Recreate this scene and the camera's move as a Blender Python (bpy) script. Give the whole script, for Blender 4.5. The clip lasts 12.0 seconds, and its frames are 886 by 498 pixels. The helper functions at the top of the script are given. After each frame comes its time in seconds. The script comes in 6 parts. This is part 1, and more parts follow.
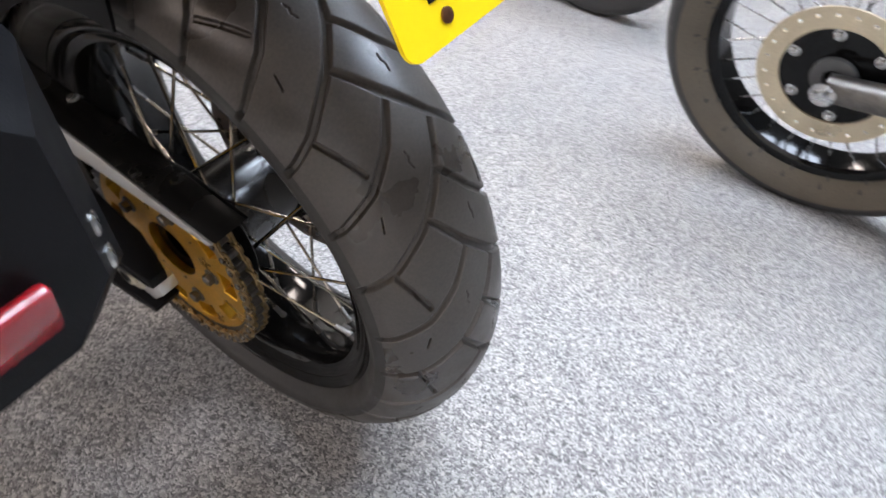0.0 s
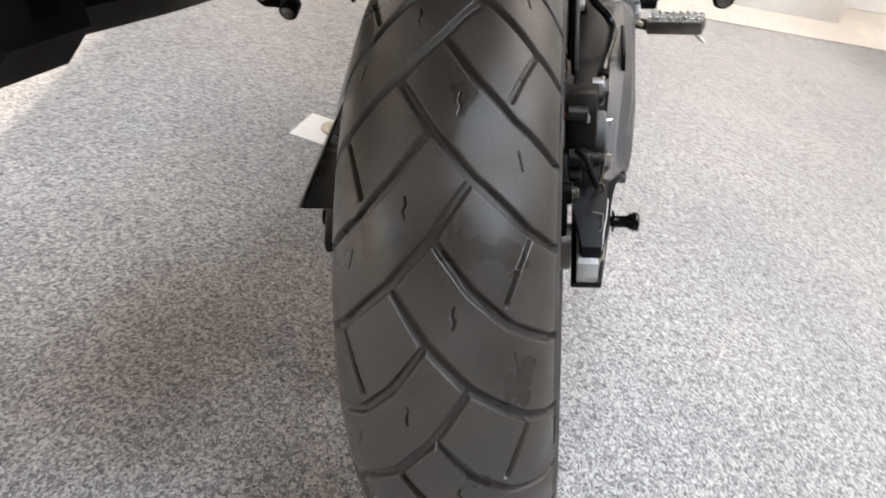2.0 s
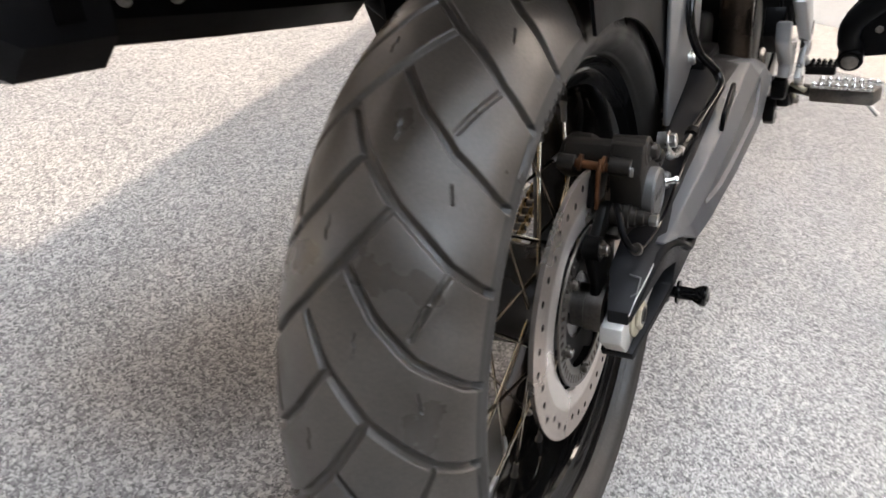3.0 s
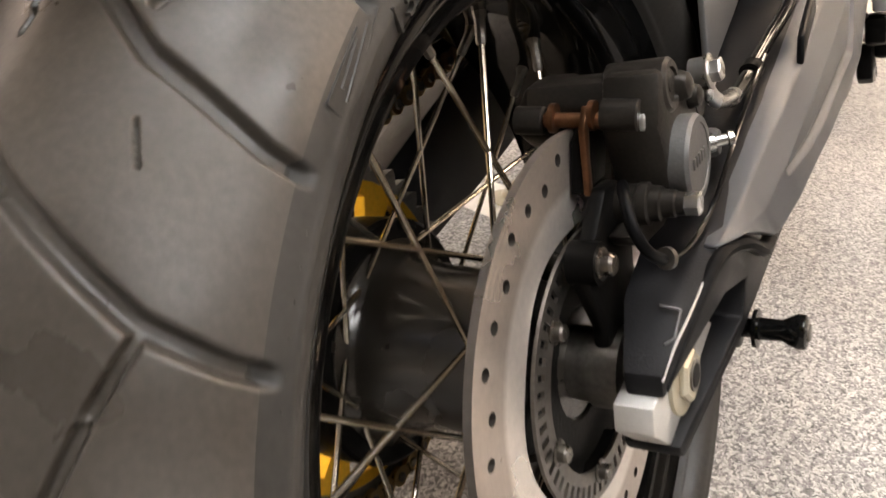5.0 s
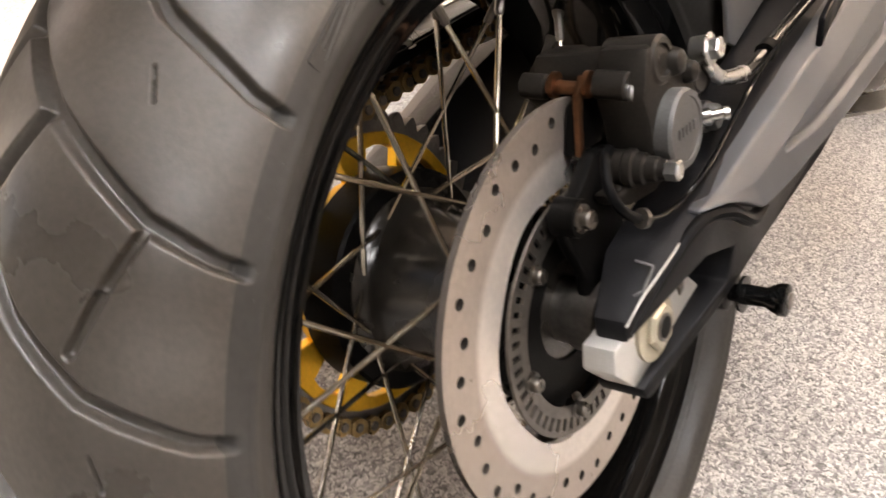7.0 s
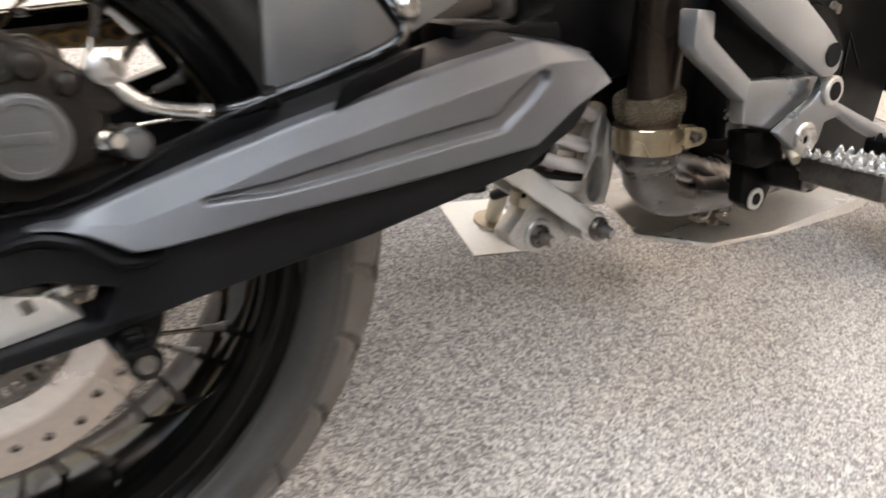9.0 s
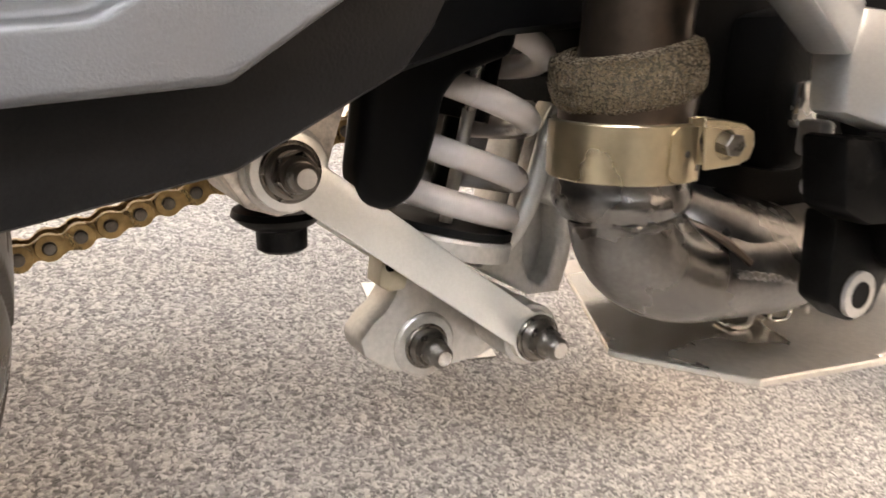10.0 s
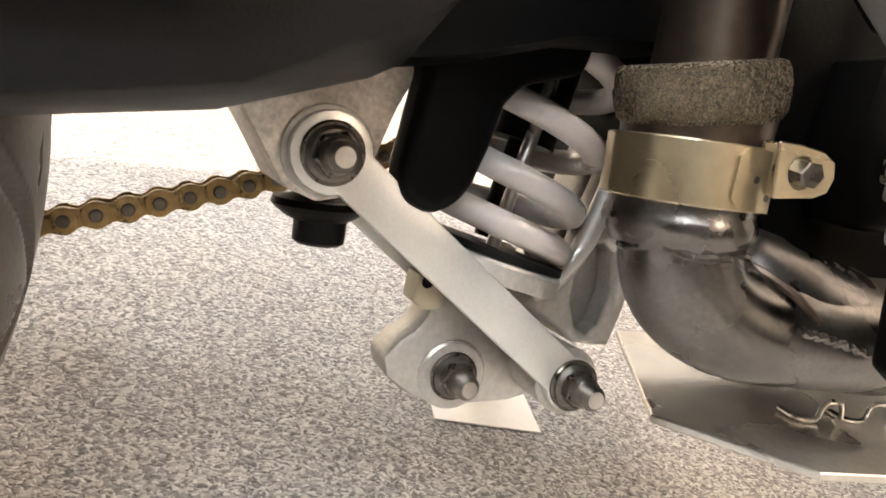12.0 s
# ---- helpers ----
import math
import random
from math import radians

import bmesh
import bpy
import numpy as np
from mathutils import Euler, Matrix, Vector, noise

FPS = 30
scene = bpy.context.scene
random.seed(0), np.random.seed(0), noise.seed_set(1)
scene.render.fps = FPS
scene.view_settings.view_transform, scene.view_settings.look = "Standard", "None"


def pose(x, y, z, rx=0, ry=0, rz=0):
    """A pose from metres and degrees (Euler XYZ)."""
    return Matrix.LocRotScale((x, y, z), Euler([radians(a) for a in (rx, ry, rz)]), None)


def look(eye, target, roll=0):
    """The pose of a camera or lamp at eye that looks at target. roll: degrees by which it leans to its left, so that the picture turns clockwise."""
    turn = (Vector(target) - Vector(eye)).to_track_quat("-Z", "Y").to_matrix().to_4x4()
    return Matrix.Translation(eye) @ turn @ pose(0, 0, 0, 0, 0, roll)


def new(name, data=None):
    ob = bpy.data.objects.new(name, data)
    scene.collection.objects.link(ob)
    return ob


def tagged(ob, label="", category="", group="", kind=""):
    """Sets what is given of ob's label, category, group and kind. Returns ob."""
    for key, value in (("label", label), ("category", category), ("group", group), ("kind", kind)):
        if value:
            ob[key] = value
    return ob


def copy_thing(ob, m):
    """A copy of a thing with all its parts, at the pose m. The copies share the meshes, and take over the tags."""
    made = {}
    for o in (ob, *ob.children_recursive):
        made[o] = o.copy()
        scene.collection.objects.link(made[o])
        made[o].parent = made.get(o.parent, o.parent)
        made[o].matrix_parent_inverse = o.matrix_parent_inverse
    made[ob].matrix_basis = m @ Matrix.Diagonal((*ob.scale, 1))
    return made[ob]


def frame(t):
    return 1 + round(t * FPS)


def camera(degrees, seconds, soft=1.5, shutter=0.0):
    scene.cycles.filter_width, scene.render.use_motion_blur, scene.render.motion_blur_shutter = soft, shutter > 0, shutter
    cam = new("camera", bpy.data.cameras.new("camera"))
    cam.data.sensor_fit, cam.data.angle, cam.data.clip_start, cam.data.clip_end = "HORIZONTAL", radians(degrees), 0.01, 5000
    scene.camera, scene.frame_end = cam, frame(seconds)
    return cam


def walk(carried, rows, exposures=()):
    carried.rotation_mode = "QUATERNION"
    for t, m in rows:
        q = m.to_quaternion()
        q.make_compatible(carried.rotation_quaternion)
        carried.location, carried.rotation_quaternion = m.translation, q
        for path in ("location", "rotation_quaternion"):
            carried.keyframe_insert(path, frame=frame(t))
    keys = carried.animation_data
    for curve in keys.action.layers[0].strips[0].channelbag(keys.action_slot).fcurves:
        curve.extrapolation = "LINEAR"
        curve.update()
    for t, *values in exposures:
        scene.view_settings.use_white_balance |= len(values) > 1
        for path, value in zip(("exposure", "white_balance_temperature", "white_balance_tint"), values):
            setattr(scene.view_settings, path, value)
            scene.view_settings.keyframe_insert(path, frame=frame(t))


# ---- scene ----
# The bike stands on its side stand: its frame (x right, y ahead, z up, rear axle at 0) leans to its left.
LEAN = 15.88
AXLE = 0.301          # height of the leaning rear axle over the floor
STAND = Matrix.Translation((0, 0, AXLE)) @ Matrix.Rotation(radians(-LEAN), 4, "Y")
BASE = 0.313          # from the rear axle down to the floor, along the leaning bike

cam = camera(59.7, 12.0, soft=1.6, shutter=0.35)
# seconds, then place and turn in the bike's frame
PATH = [
    (0, -0.3482, -0.5508, 0.5868, 41.63, 1.23, -52.77),
    (0.5, -0.2496, -0.6165, 0.5130, 44.80, 2.01, -36.06),
    (1, -0.1064, -0.6594, 0.4417, 49.08, 3.25, -18.85),
    (1.5, -0.0125, -0.6595, 0.4319, 53.17, 3.49, -4.28),
    (2, 0.0899, -0.6724, 0.4322, 57.22, 3.88, 8.33),
    (2.5, 0.1762, -0.6826, 0.4429, 60.23, 4.24, 18.30),
    (3, 0.2744, -0.6050, 0.3925, 62.92, 5.24, 27.49),
    (3.2, 0.2980, -0.5468, 0.3391, 63.81, 5.90, 30.89),
    (4.8, 0.2588, -0.3628, 0.2341, 68.16, 11.32, 33.18),
    (5, 0.2325, -0.3371, 0.2369, 67.30, 12.13, 30.71),
    (5.5, 0.1994, -0.2979, 0.2491, 66.21, 13.58, 26.73),
    (6, 0.1978, -0.2920, 0.2532, 65.53, 13.34, 26.05),
    (6.5, 0.2127, -0.3121, 0.2474, 65.63, 12.00, 29.81),
    (6.7, 0.2387, -0.3536, 0.2429, 65.90, 11.81, 33.36),
    (8.3, 0.5960, -0.2657, 0.2261, 66.69, 2.37, 53.89),
    (8.5, 0.6003, -0.1840, 0.2126, 67.42, 1.57, 55.36),
    (9, 0.5810, 0.0238, 0.1872, 69.89, -0.53, 57.68),
    (9.5, 0.4577, 0.2428, 0.1332, 73.24, -1.95, 59.30),
    (10, 0.3476, 0.3156, 0.0791, 76.26, -2.81, 60.54),
    (10.5, 0.3244, 0.3241, 0.0759, 78.70, -4.03, 61.90),
    (11, 0.3280, 0.3315, 0.0734, 80.37, -5.97, 63.50),
    (11.5, 0.3333, 0.3320, 0.0617, 81.59, -8.38, 65.84),
    (12, 0.3442, 0.3420, 0.0436, 82.05, -10.17, 67.98),
]
# seconds, stops, white balance
EXPOSURES = [(0, 0.90, 6600, 20), (1.0, 0.92, 6850, 19), (2.0, 0.82, 7000, 19), (3.2, 0.74, 7150, 20), (5.0, 1.0, 8550, 23), (5.7, 1.02, 8700, 24), (6.7, 1.22, 8700, 26), (8.5, 1.0, 7450, 21), (9.5, 1.22, 7600, 20), (10.0, 1.58, 8200, 22), (10.5, 1.68, 8250, 22), (11.5, 1.74, 8150, 20), (12, 1.64, 8150, 20)]
walk(cam, [(t, STAND @ pose(x, y, z, rx, ry, rz)) for t, x, y, z, rx, ry, rz in PATH], EXPOSURES)

# ---- light ----
world = bpy.data.worlds.new("sky")
scene.world = world
world.use_nodes = True
sky = world.node_tree.nodes.new("ShaderNodeTexSky")
sky.sky_type, sky.sun_disc = "NISHITA", False
SUN_AZ, SUN_EL = 100.6, 47.0          # the sun stands off the bike's left side
sky.sun_elevation, sky.sun_rotation = radians(SUN_EL), radians(-SUN_AZ)
back = world.node_tree.nodes["Background"]
world.node_tree.links.new(sky.outputs[0], back.inputs["Color"])
back.inputs["Strength"].default_value = 0.12


def lamp(name, kind, power, colour, place, size=(1, 1), angle=0.5):
    data = bpy.data.lights.new(name, kind)
    data.energy, data.color = power, colour
    if kind == "AREA":
        data.shape, data.size, data.size_y = "RECTANGLE", *size
    if kind == "SUN":
        data.angle = radians(angle)
    ob = new(name, data)
    ob.matrix_world = place
    return ob


# direction towards the sun
SUN_WAY = Vector((-math.cos(radians(SUN_EL)) * 0.987, -math.cos(radians(SUN_EL)) * 0.16, math.sin(radians(SUN_EL))))
lamp("sun", "SUN", 5.0, (1.0, 0.93, 0.82), look(SUN_WAY * 10, (0, 0, 0)))
# fill lamp added in the unseen left window, standing in for sky light
lamp("window_fill_left", "AREA", 28, (1.0, 0.84, 0.66), look((-2.9, 0.6, 1.5), (0, 0.4, 0.3)), (5.4, 2.0))


# ---- materials ----
def material(name, colour, rough=0.5, metal=0.0, vary=0.15, grain=180.0, relief=0.12, coarse=9.0, coat=0.0, depth=0.0006, worn=0.0, shine=0.5, coat_rough=0.06):
    """A surface with fine grain, coarse stains, roughness that follows them and a little relief."""
    m = bpy.data.materials.new(name)
    m.use_nodes = True
    nodes, link = m.node_tree.nodes, m.node_tree.links.new
    bsdf = nodes["Principled BSDF"]
    bsdf.inputs["Metallic"].default_value = metal
    bsdf.inputs["Coat Weight"].default_value = coat
    bsdf.inputs["Specular IOR Level"].default_value = shine
    bsdf.inputs["Coat Roughness"].default_value = coat_rough
    co = nodes.new("ShaderNodeTexCoord")
    fine, wide = nodes.new("ShaderNodeTexNoise"), nodes.new("ShaderNodeTexNoise")
    fine.inputs["Scale"].default_value, fine.inputs["Detail"].default_value = grain, 4
    wide.inputs["Scale"].default_value, wide.inputs["Detail"].default_value = coarse, 6
    both = nodes.new("ShaderNodeMix")
    both.inputs["Factor"].default_value = 0.55
    for n in (fine, wide):
        link(co.outputs["Object"], n.inputs["Vector"])
    link(fine.outputs["Fac"], both.inputs[2])
    link(wide.outputs["Fac"], both.inputs[3])
    ramp = nodes.new("ShaderNodeValToRGB")
    low, high = [max(0, c * (1 - vary)) for c in colour], [min(1, c * (1 + vary)) for c in colour]
    ramp.color_ramp.elements[0].position, ramp.color_ramp.elements[1].position = 0.32, 0.68
    ramp.color_ramp.elements[0].color, ramp.color_ramp.elements[1].color = (*low, 1), (*high, 1)
    link(both.outputs[0], ramp.inputs["Fac"])
    link(ramp.outputs["Color"], bsdf.inputs["Base Color"])
    span = nodes.new("ShaderNodeMapRange")
    span.inputs["From Min"].default_value, span.inputs["From Max"].default_value = 0.3, 0.7
    span.inputs["To Min"].default_value, span.inputs["To Max"].default_value = max(0.03, rough - 0.09 - worn), min(1, rough + 0.09 + worn)
    link(wide.outputs["Fac"], span.inputs["Value"])
    link(span.outputs["Result"], bsdf.inputs["Roughness"])
    if relief:
        bump = nodes.new("ShaderNodeBump")
        bump.inputs["Strength"].default_value, bump.inputs["Distance"].default_value = relief, depth
        link(fine.outputs["Fac"], bump.inputs["Height"])
        link(bump.outputs["Normal"], bsdf.inputs["Normal"])
    return m


def carpet_material(name="carpet", dark=(0.105, 0.104, 0.104), mean=(0.285, 0.28, 0.275), pale=(0.60, 0.585, 0.56)):
    """Heathered loop carpet: tufts of a few millimetres, from dark to pale."""
    m = bpy.data.materials.new(name)
    m.use_nodes = True
    nodes, link = m.node_tree.nodes, m.node_tree.links.new
    bsdf = nodes["Principled BSDF"]
    bsdf.inputs["Roughness"].default_value = 0.95
    bsdf.inputs["Specular IOR Level"].default_value = 0.15
    bsdf.inputs["Sheen Weight"].default_value, bsdf.inputs["Sheen Roughness"].default_value = 0.30, 0.45
    co = nodes.new("ShaderNodeTexCoord")
    stretch = nodes.new("ShaderNodeMapping")
    stretch.inputs["Scale"].default_value = (1.0, 0.78, 1.0)
    link(co.outputs["Object"], stretch.inputs["Vector"])
    warp = nodes.new("ShaderNodeTexNoise")
    warp.inputs["Scale"].default_value = 120
    link(stretch.outputs["Vector"], warp.inputs["Vector"])
    bend = nodes.new("ShaderNodeMix")
    bend.data_type = "VECTOR"
    bend.inputs["Factor"].default_value = 0.012
    link(stretch.outputs["Vector"], bend.inputs[4])
    link(warp.outputs["Color"], bend.inputs[5])
    tuft = nodes.new("ShaderNodeTexVoronoi")
    tuft.inputs["Scale"].default_value = 370
    link(bend.outputs[1], tuft.inputs["Vector"])
    fleck = nodes.new("ShaderNodeTexNoise")
    fleck.inputs["Scale"].default_value, fleck.inputs["Detail"].default_value = 225, 3
    link(stretch.outputs["Vector"], fleck.inputs["Vector"])
    split = nodes.new("ShaderNodeSeparateColor")
    link(tuft.outputs["Color"], split.inputs[0])
    mix = nodes.new("ShaderNodeMix")
    mix.inputs["Factor"].default_value = 0.45
    link(split.outputs[0], mix.inputs[2])
    link(fleck.outputs["Fac"], mix.inputs[3])
    ramp = nodes.new("ShaderNodeValToRGB")
    e = ramp.color_ramp.elements
    e[0].position, e[0].color = 0.20, (*dark, 1)
    e[1].position, e[1].color = 0.82, (*pale, 1)
    mid = e.new(0.48)
    mid.color = (*mean, 1)
    link(mix.outputs[0], ramp.inputs["Fac"])
    worn = nodes.new("ShaderNodeTexNoise")
    worn.inputs["Scale"].default_value, worn.inputs["Detail"].default_value = 2.2, 5
    link(co.outputs["Object"], worn.inputs["Vector"])
    shade = nodes.new("ShaderNodeMix")
    shade.data_type, shade.blend_type = "RGBA", "MULTIPLY"
    shade.inputs["Factor"].default_value = 1
    tone = nodes.new("ShaderNodeValToRGB")
    tone.color_ramp.elements[0].position, tone.color_ramp.elements[0].color = 0.3, (0.84, 0.84, 0.85, 1)
    tone.color_ramp.elements[1].position, tone.color_ramp.elements[1].color = 0.7, (1.08, 1.06, 1.03, 1)
    link(worn.outputs["Fac"], tone.inputs["Fac"])
    link(ramp.outputs["Color"], shade.inputs[6])
    link(tone.outputs["Color"], shade.inputs[7])
    link(shade.outputs[2], bsdf.inputs["Base Color"])
    bump = nodes.new("ShaderNodeBump")
    bump.inputs["Strength"].default_value, bump.inputs["Distance"].default_value = 0.7, 0.002
    link(tuft.outputs["Distance"], bump.inputs["Height"])
    bump.invert = True
    link(bump.outputs["Normal"], bsdf.inputs["Normal"])
    return m


def brushed_material(name, colour, rough, rings=420.0, along=(1, 0, 0)):
    """Steel with fine turning marks round the wheel's axle."""
    m = material(name, colour, rough, 0.78, 0.12, 260, 0.05)
    nodes, link = m.node_tree.nodes, m.node_tree.links.new
    co = nodes.new("ShaderNodeTexCoord")
    axis = nodes.new("ShaderNodeVectorMath")
    axis.operation = "MULTIPLY"
    axis.inputs[1].default_value = (0, 1, 1)
    link(co.outputs["Object"], axis.inputs[0])
    far = nodes.new("ShaderNodeVectorMath")
    far.operation = "LENGTH"
    link(axis.outputs[0], far.inputs[0])
    noise_ring = nodes.new("ShaderNodeTexNoise")
    noise_ring.noise_dimensions = "1D"
    noise_ring.inputs["Scale"].default_value, noise_ring.inputs["Detail"].default_value = rings, 3
    link(far.outputs["Value"], noise_ring.inputs["W"])
    bump = nodes.new("ShaderNodeBump")
    bump.inputs["Strength"].default_value, bump.inputs["Distance"].default_value = 0.25, 0.0004
    link(noise_ring.outputs["Fac"], bump.inputs["Height"])
    link(bump.outputs["Normal"], nodes["Principled BSDF"].inputs["Normal"])
    # the band that the pads sweep is browner and duller than the inner one
    swept = nodes.new("ShaderNodeValToRGB")
    e = swept.color_ramp.elements
    e[0].position, e[0].color = 0.0, (1.0, 1.0, 1.0, 1)
    e[1].position, e[1].color = 1.0, (0.60, 0.555, 0.52, 1)
    reach = nodes.new("ShaderNodeMapRange")
    reach.inputs["From Min"].default_value, reach.inputs["From Max"].default_value = 0.0985, 0.1035
    link(far.outputs["Value"], reach.inputs["Value"])
    link(reach.outputs["Result"], swept.inputs["Fac"])
    tinted = nodes.new("ShaderNodeMix")
    tinted.data_type, tinted.blend_type = "RGBA", "MULTIPLY"
    tinted.inputs["Factor"].default_value = 1
    bsdf = nodes["Principled BSDF"]
    link(bsdf.inputs["Base Color"].links[0].from_socket, tinted.inputs[6])
    link(swept.outputs["Color"], tinted.inputs[7])
    link(tinted.outputs[2], bsdf.inputs["Base Color"])
    way = nodes.new("ShaderNodeTangent")
    way.direction_type, way.axis = "RADIAL", "X"
    link(way.outputs[0], nodes["Principled BSDF"].inputs["Tangent"])
    nodes["Principled BSDF"].inputs["Anisotropic"].default_value = 0.8
    return m


def glow_material(name, colour, power):
    m = bpy.data.materials.new(name)
    m.use_nodes = True
    bsdf = m.node_tree.nodes["Principled BSDF"]
    bsdf.inputs["Base Color"].default_value = (0.8, 0.8, 0.8, 1)
    bsdf.inputs["Emission Color"].default_value = (*colour, 1)
    bsdf.inputs["Emission Strength"].default_value = power
    return m


def pane_material(name, tint):
    """Thin window glass: it lets light straight through, tinted, and mirrors a little."""
    m = bpy.data.materials.new(name)
    m.use_nodes = True
    nodes, link = m.node_tree.nodes, m.node_tree.links.new
    clear, gloss, both = nodes.new("ShaderNodeBsdfTransparent"), nodes.new("ShaderNodeBsdfGlossy"), nodes.new("ShaderNodeMixShader")
    clear.inputs["Color"].default_value = (*tint, 1)
    gloss.inputs["Roughness"].default_value = 0.02
    both.inputs["Fac"].default_value = 0.06
    link(clear.outputs[0], both.inputs[1])
    link(gloss.outputs[0], both.inputs[2])
    link(both.outputs[0], nodes["Material Output"].inputs["Surface"])
    return m


CARPET = carpet_material()
# the same carpet with light put into its colours
CARPET_LIT = carpet_material("lit_carpet", (0.30, 0.28, 0.25), (0.52, 0.49, 0.44), (0.82, 0.79, 0.73))
# unseen walls, kept dark so that glossy parts mirror less
GREY_WALL = material("grey_wall_paint", (0.18, 0.17, 0.16), 0.7, 0, 0.06, 90, 0.1)
WALL = material("wall_paint", (0.78, 0.76, 0.72), 0.7, 0, 0.05, 90, 0.1)
# unseen ceiling, its grey lowered to cut bounce and reflections
CEILING = material("ceiling_tile", (0.26, 0.255, 0.25), 0.9, 0, 0.06, 60, 0.2)
# the second glass is added to dim the sun patch's near band
CLEAR, DIM_GLASS = pane_material("clear_glass", (0.95, 0.97, 0.97)), pane_material("dimming_glass", (0.80, 0.80, 0.78))
ALU_FRAME = material("window_alloy", (0.55, 0.55, 0.56), 0.4, 0.9)
# glow of the added overhead fill panels, powers tuned by eye
PANEL_FILL = glow_material("fill_panel", (0.68, 0.85, 1.0), 16.5)
WARM_FILL = glow_material("warm_fill_panel", (1.0, 0.94, 0.84), 19.0)
RUBBER = material("tyre_rubber", (0.058, 0.0485, 0.0405), 0.42, 0, 0.34, 380, 0.16, 16, worn=0.15, shine=0.62)
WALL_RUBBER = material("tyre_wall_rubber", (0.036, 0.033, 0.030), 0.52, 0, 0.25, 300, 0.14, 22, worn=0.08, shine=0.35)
RUBBER_OLD = material("dusty_rubber", (0.040, 0.037, 0.035), 0.5, 0, 0.25, 300, 0.2, 7)
RIM_BLACK = material("gloss_black", (0.003, 0.003, 0.003), 0.06, 0, 0.15, 120, 0.0, 8, shine=0.26)
SATIN_BLACK = material("satin_black", (0.0035, 0.0035, 0.0038), 0.36, 0, 0.25, 260, 0.1, 9, shine=0.06)
ROUGH_BLACK = material("textured_black_plastic", (0.006, 0.006, 0.0068), 0.42, 0, 0.3, 900, 0.6, 12, depth=0.0004, shine=0.14)
CAST_BLACK = material("cast_black", (0.0045, 0.0042, 0.004), 0.36, 0, 0.3, 500, 0.3, 14, shine=0.04)
CALIPER = material("caliper_grey", (0.026, 0.0225, 0.0195), 0.36, 0.4, 0.3, 500, 0.35, 22, shine=0.14)
GUARD_BLACK = material("guard_plastic", (0.012, 0.0115, 0.011), 0.26, 0, 0.25, 700, 0.25, 14, shine=0.5)
CAP_GREY = material("cast_grey", (0.10, 0.098, 0.096), 0.5, 0.6, 0.2, 600, 0.4, 30)
SILVER_PLASTIC = material("silver_grey_plastic", (0.066, 0.068, 0.073), 0.47, 0.50, 0.14, 1400, 0.5, 8, coat=0.22, depth=0.0002, coat_rough=0.28)
GUARD_SILVER = material("pale_guard_paint", (0.46, 0.45, 0.43), 0.32, 0.30, 0.10, 700, 0.15, 12, coat=0.3)
FRAME_SILVER = material("frame_silver", (0.33, 0.335, 0.34), 0.36, 0.80, 0.10, 900, 0.2, 9)
CAST_ALLOY = material("cast_alloy", (0.46, 0.44, 0.41), 0.46, 0.55, 0.18, 320, 0.35, 26, worn=0.06)
LINK_ALLOY = material("painted_alloy_link", (0.64, 0.63, 0.60), 0.38, 0.65, 0.08, 800, 0.15, 18)
SPRING_PAINT = material("pale_spring_paint", (0.50, 0.46, 0.44), 0.32, 0.0, 0.07, 260, 0.05, 16, coat=0.3)
STEEL = material("bright_steel", (0.58, 0.57, 0.55), 0.28, 1.0, 0.15, 300, 0.1, 40)
DARK_STEEL = material("oiled_steel", (0.16, 0.145, 0.13), 0.38, 0.9, 0.3, 300, 0.2, 60)
STAINED_ALLOY = material("rust_stained_alloy", (0.56, 0.50, 0.44), 0.50, 0.35, 0.42, 420, 0.5, 95, worn=0.1)
DISC_STEEL = brushed_material("ground_steel", (0.74, 0.68, 0.63), 0.28)
# near black for the shade inside the disc's drilled holes
HOLE_SHADE = material("hole_shade", (0.02, 0.016, 0.013), 0.8, 0, 0.3, 900, 0.3)
NUT_STEEL = material("dark_oily_nut", (0.13, 0.115, 0.10), 0.28, 0.9, 0.4, 300, 0.2, 120)
HUB_BLACK = material("worn_black_hub", (0.018, 0.015, 0.012), 0.24, 0.1, 0.2, 300, 0.05, 12, worn=0.05, shine=0.6)
SPOKE_STEEL = material("spoke_steel", (0.40, 0.355, 0.29), 0.20, 1.0, 0.10, 140, 0.0, 20)
GOLD = material("gold_anodised", (0.78, 0.42, 0.04), 0.34, 0.9, 0.15, 300, 0.15, 30)
GOLD_PLATE = material("gold_chain_plate", (0.33, 0.225, 0.105), 0.32, 0.9, 0.3, 300, 0.15, 70)
BRONZE = material("copper_pin", (0.17, 0.075, 0.038), 0.4, 0.9, 0.3, 300, 0.2, 90)
EXHAUST = material("heat_stained_steel", (0.150, 0.140, 0.132), 0.30, 1.0, 0.22, 420, 0.10, 34, worn=0.06)
EXHAUST_BROWN = material("browned_steel", (0.095, 0.070, 0.054), 0.33, 0.9, 0.25, 200, 0.1, 10)
CLAMP = material("yellowed_steel", (0.50, 0.42, 0.29), 0.27, 1.0, 0.12, 240, 0.08, 24)
BRAID = material("wire_mesh", (0.125, 0.096, 0.066), 0.27, 1.0, 0.5, 1500, 1.0, 900, depth=0.0018)
PLATE_ALLOY = material("scuffed_alloy_plate", (0.56, 0.53, 0.49), 0.32, 0.7, 0.16, 260, 0.1, 8, worn=0.10)
YELLOW = material("yellow_plate", (0.95, 0.66, 0.005), 0.35, 0, 0.04, 60, 0.02, 5)
RED = material("red_lens", (0.32, 0.008, 0.013), 0.2, 0, 0.1, 60, 0.02, 9, coat=0.5)
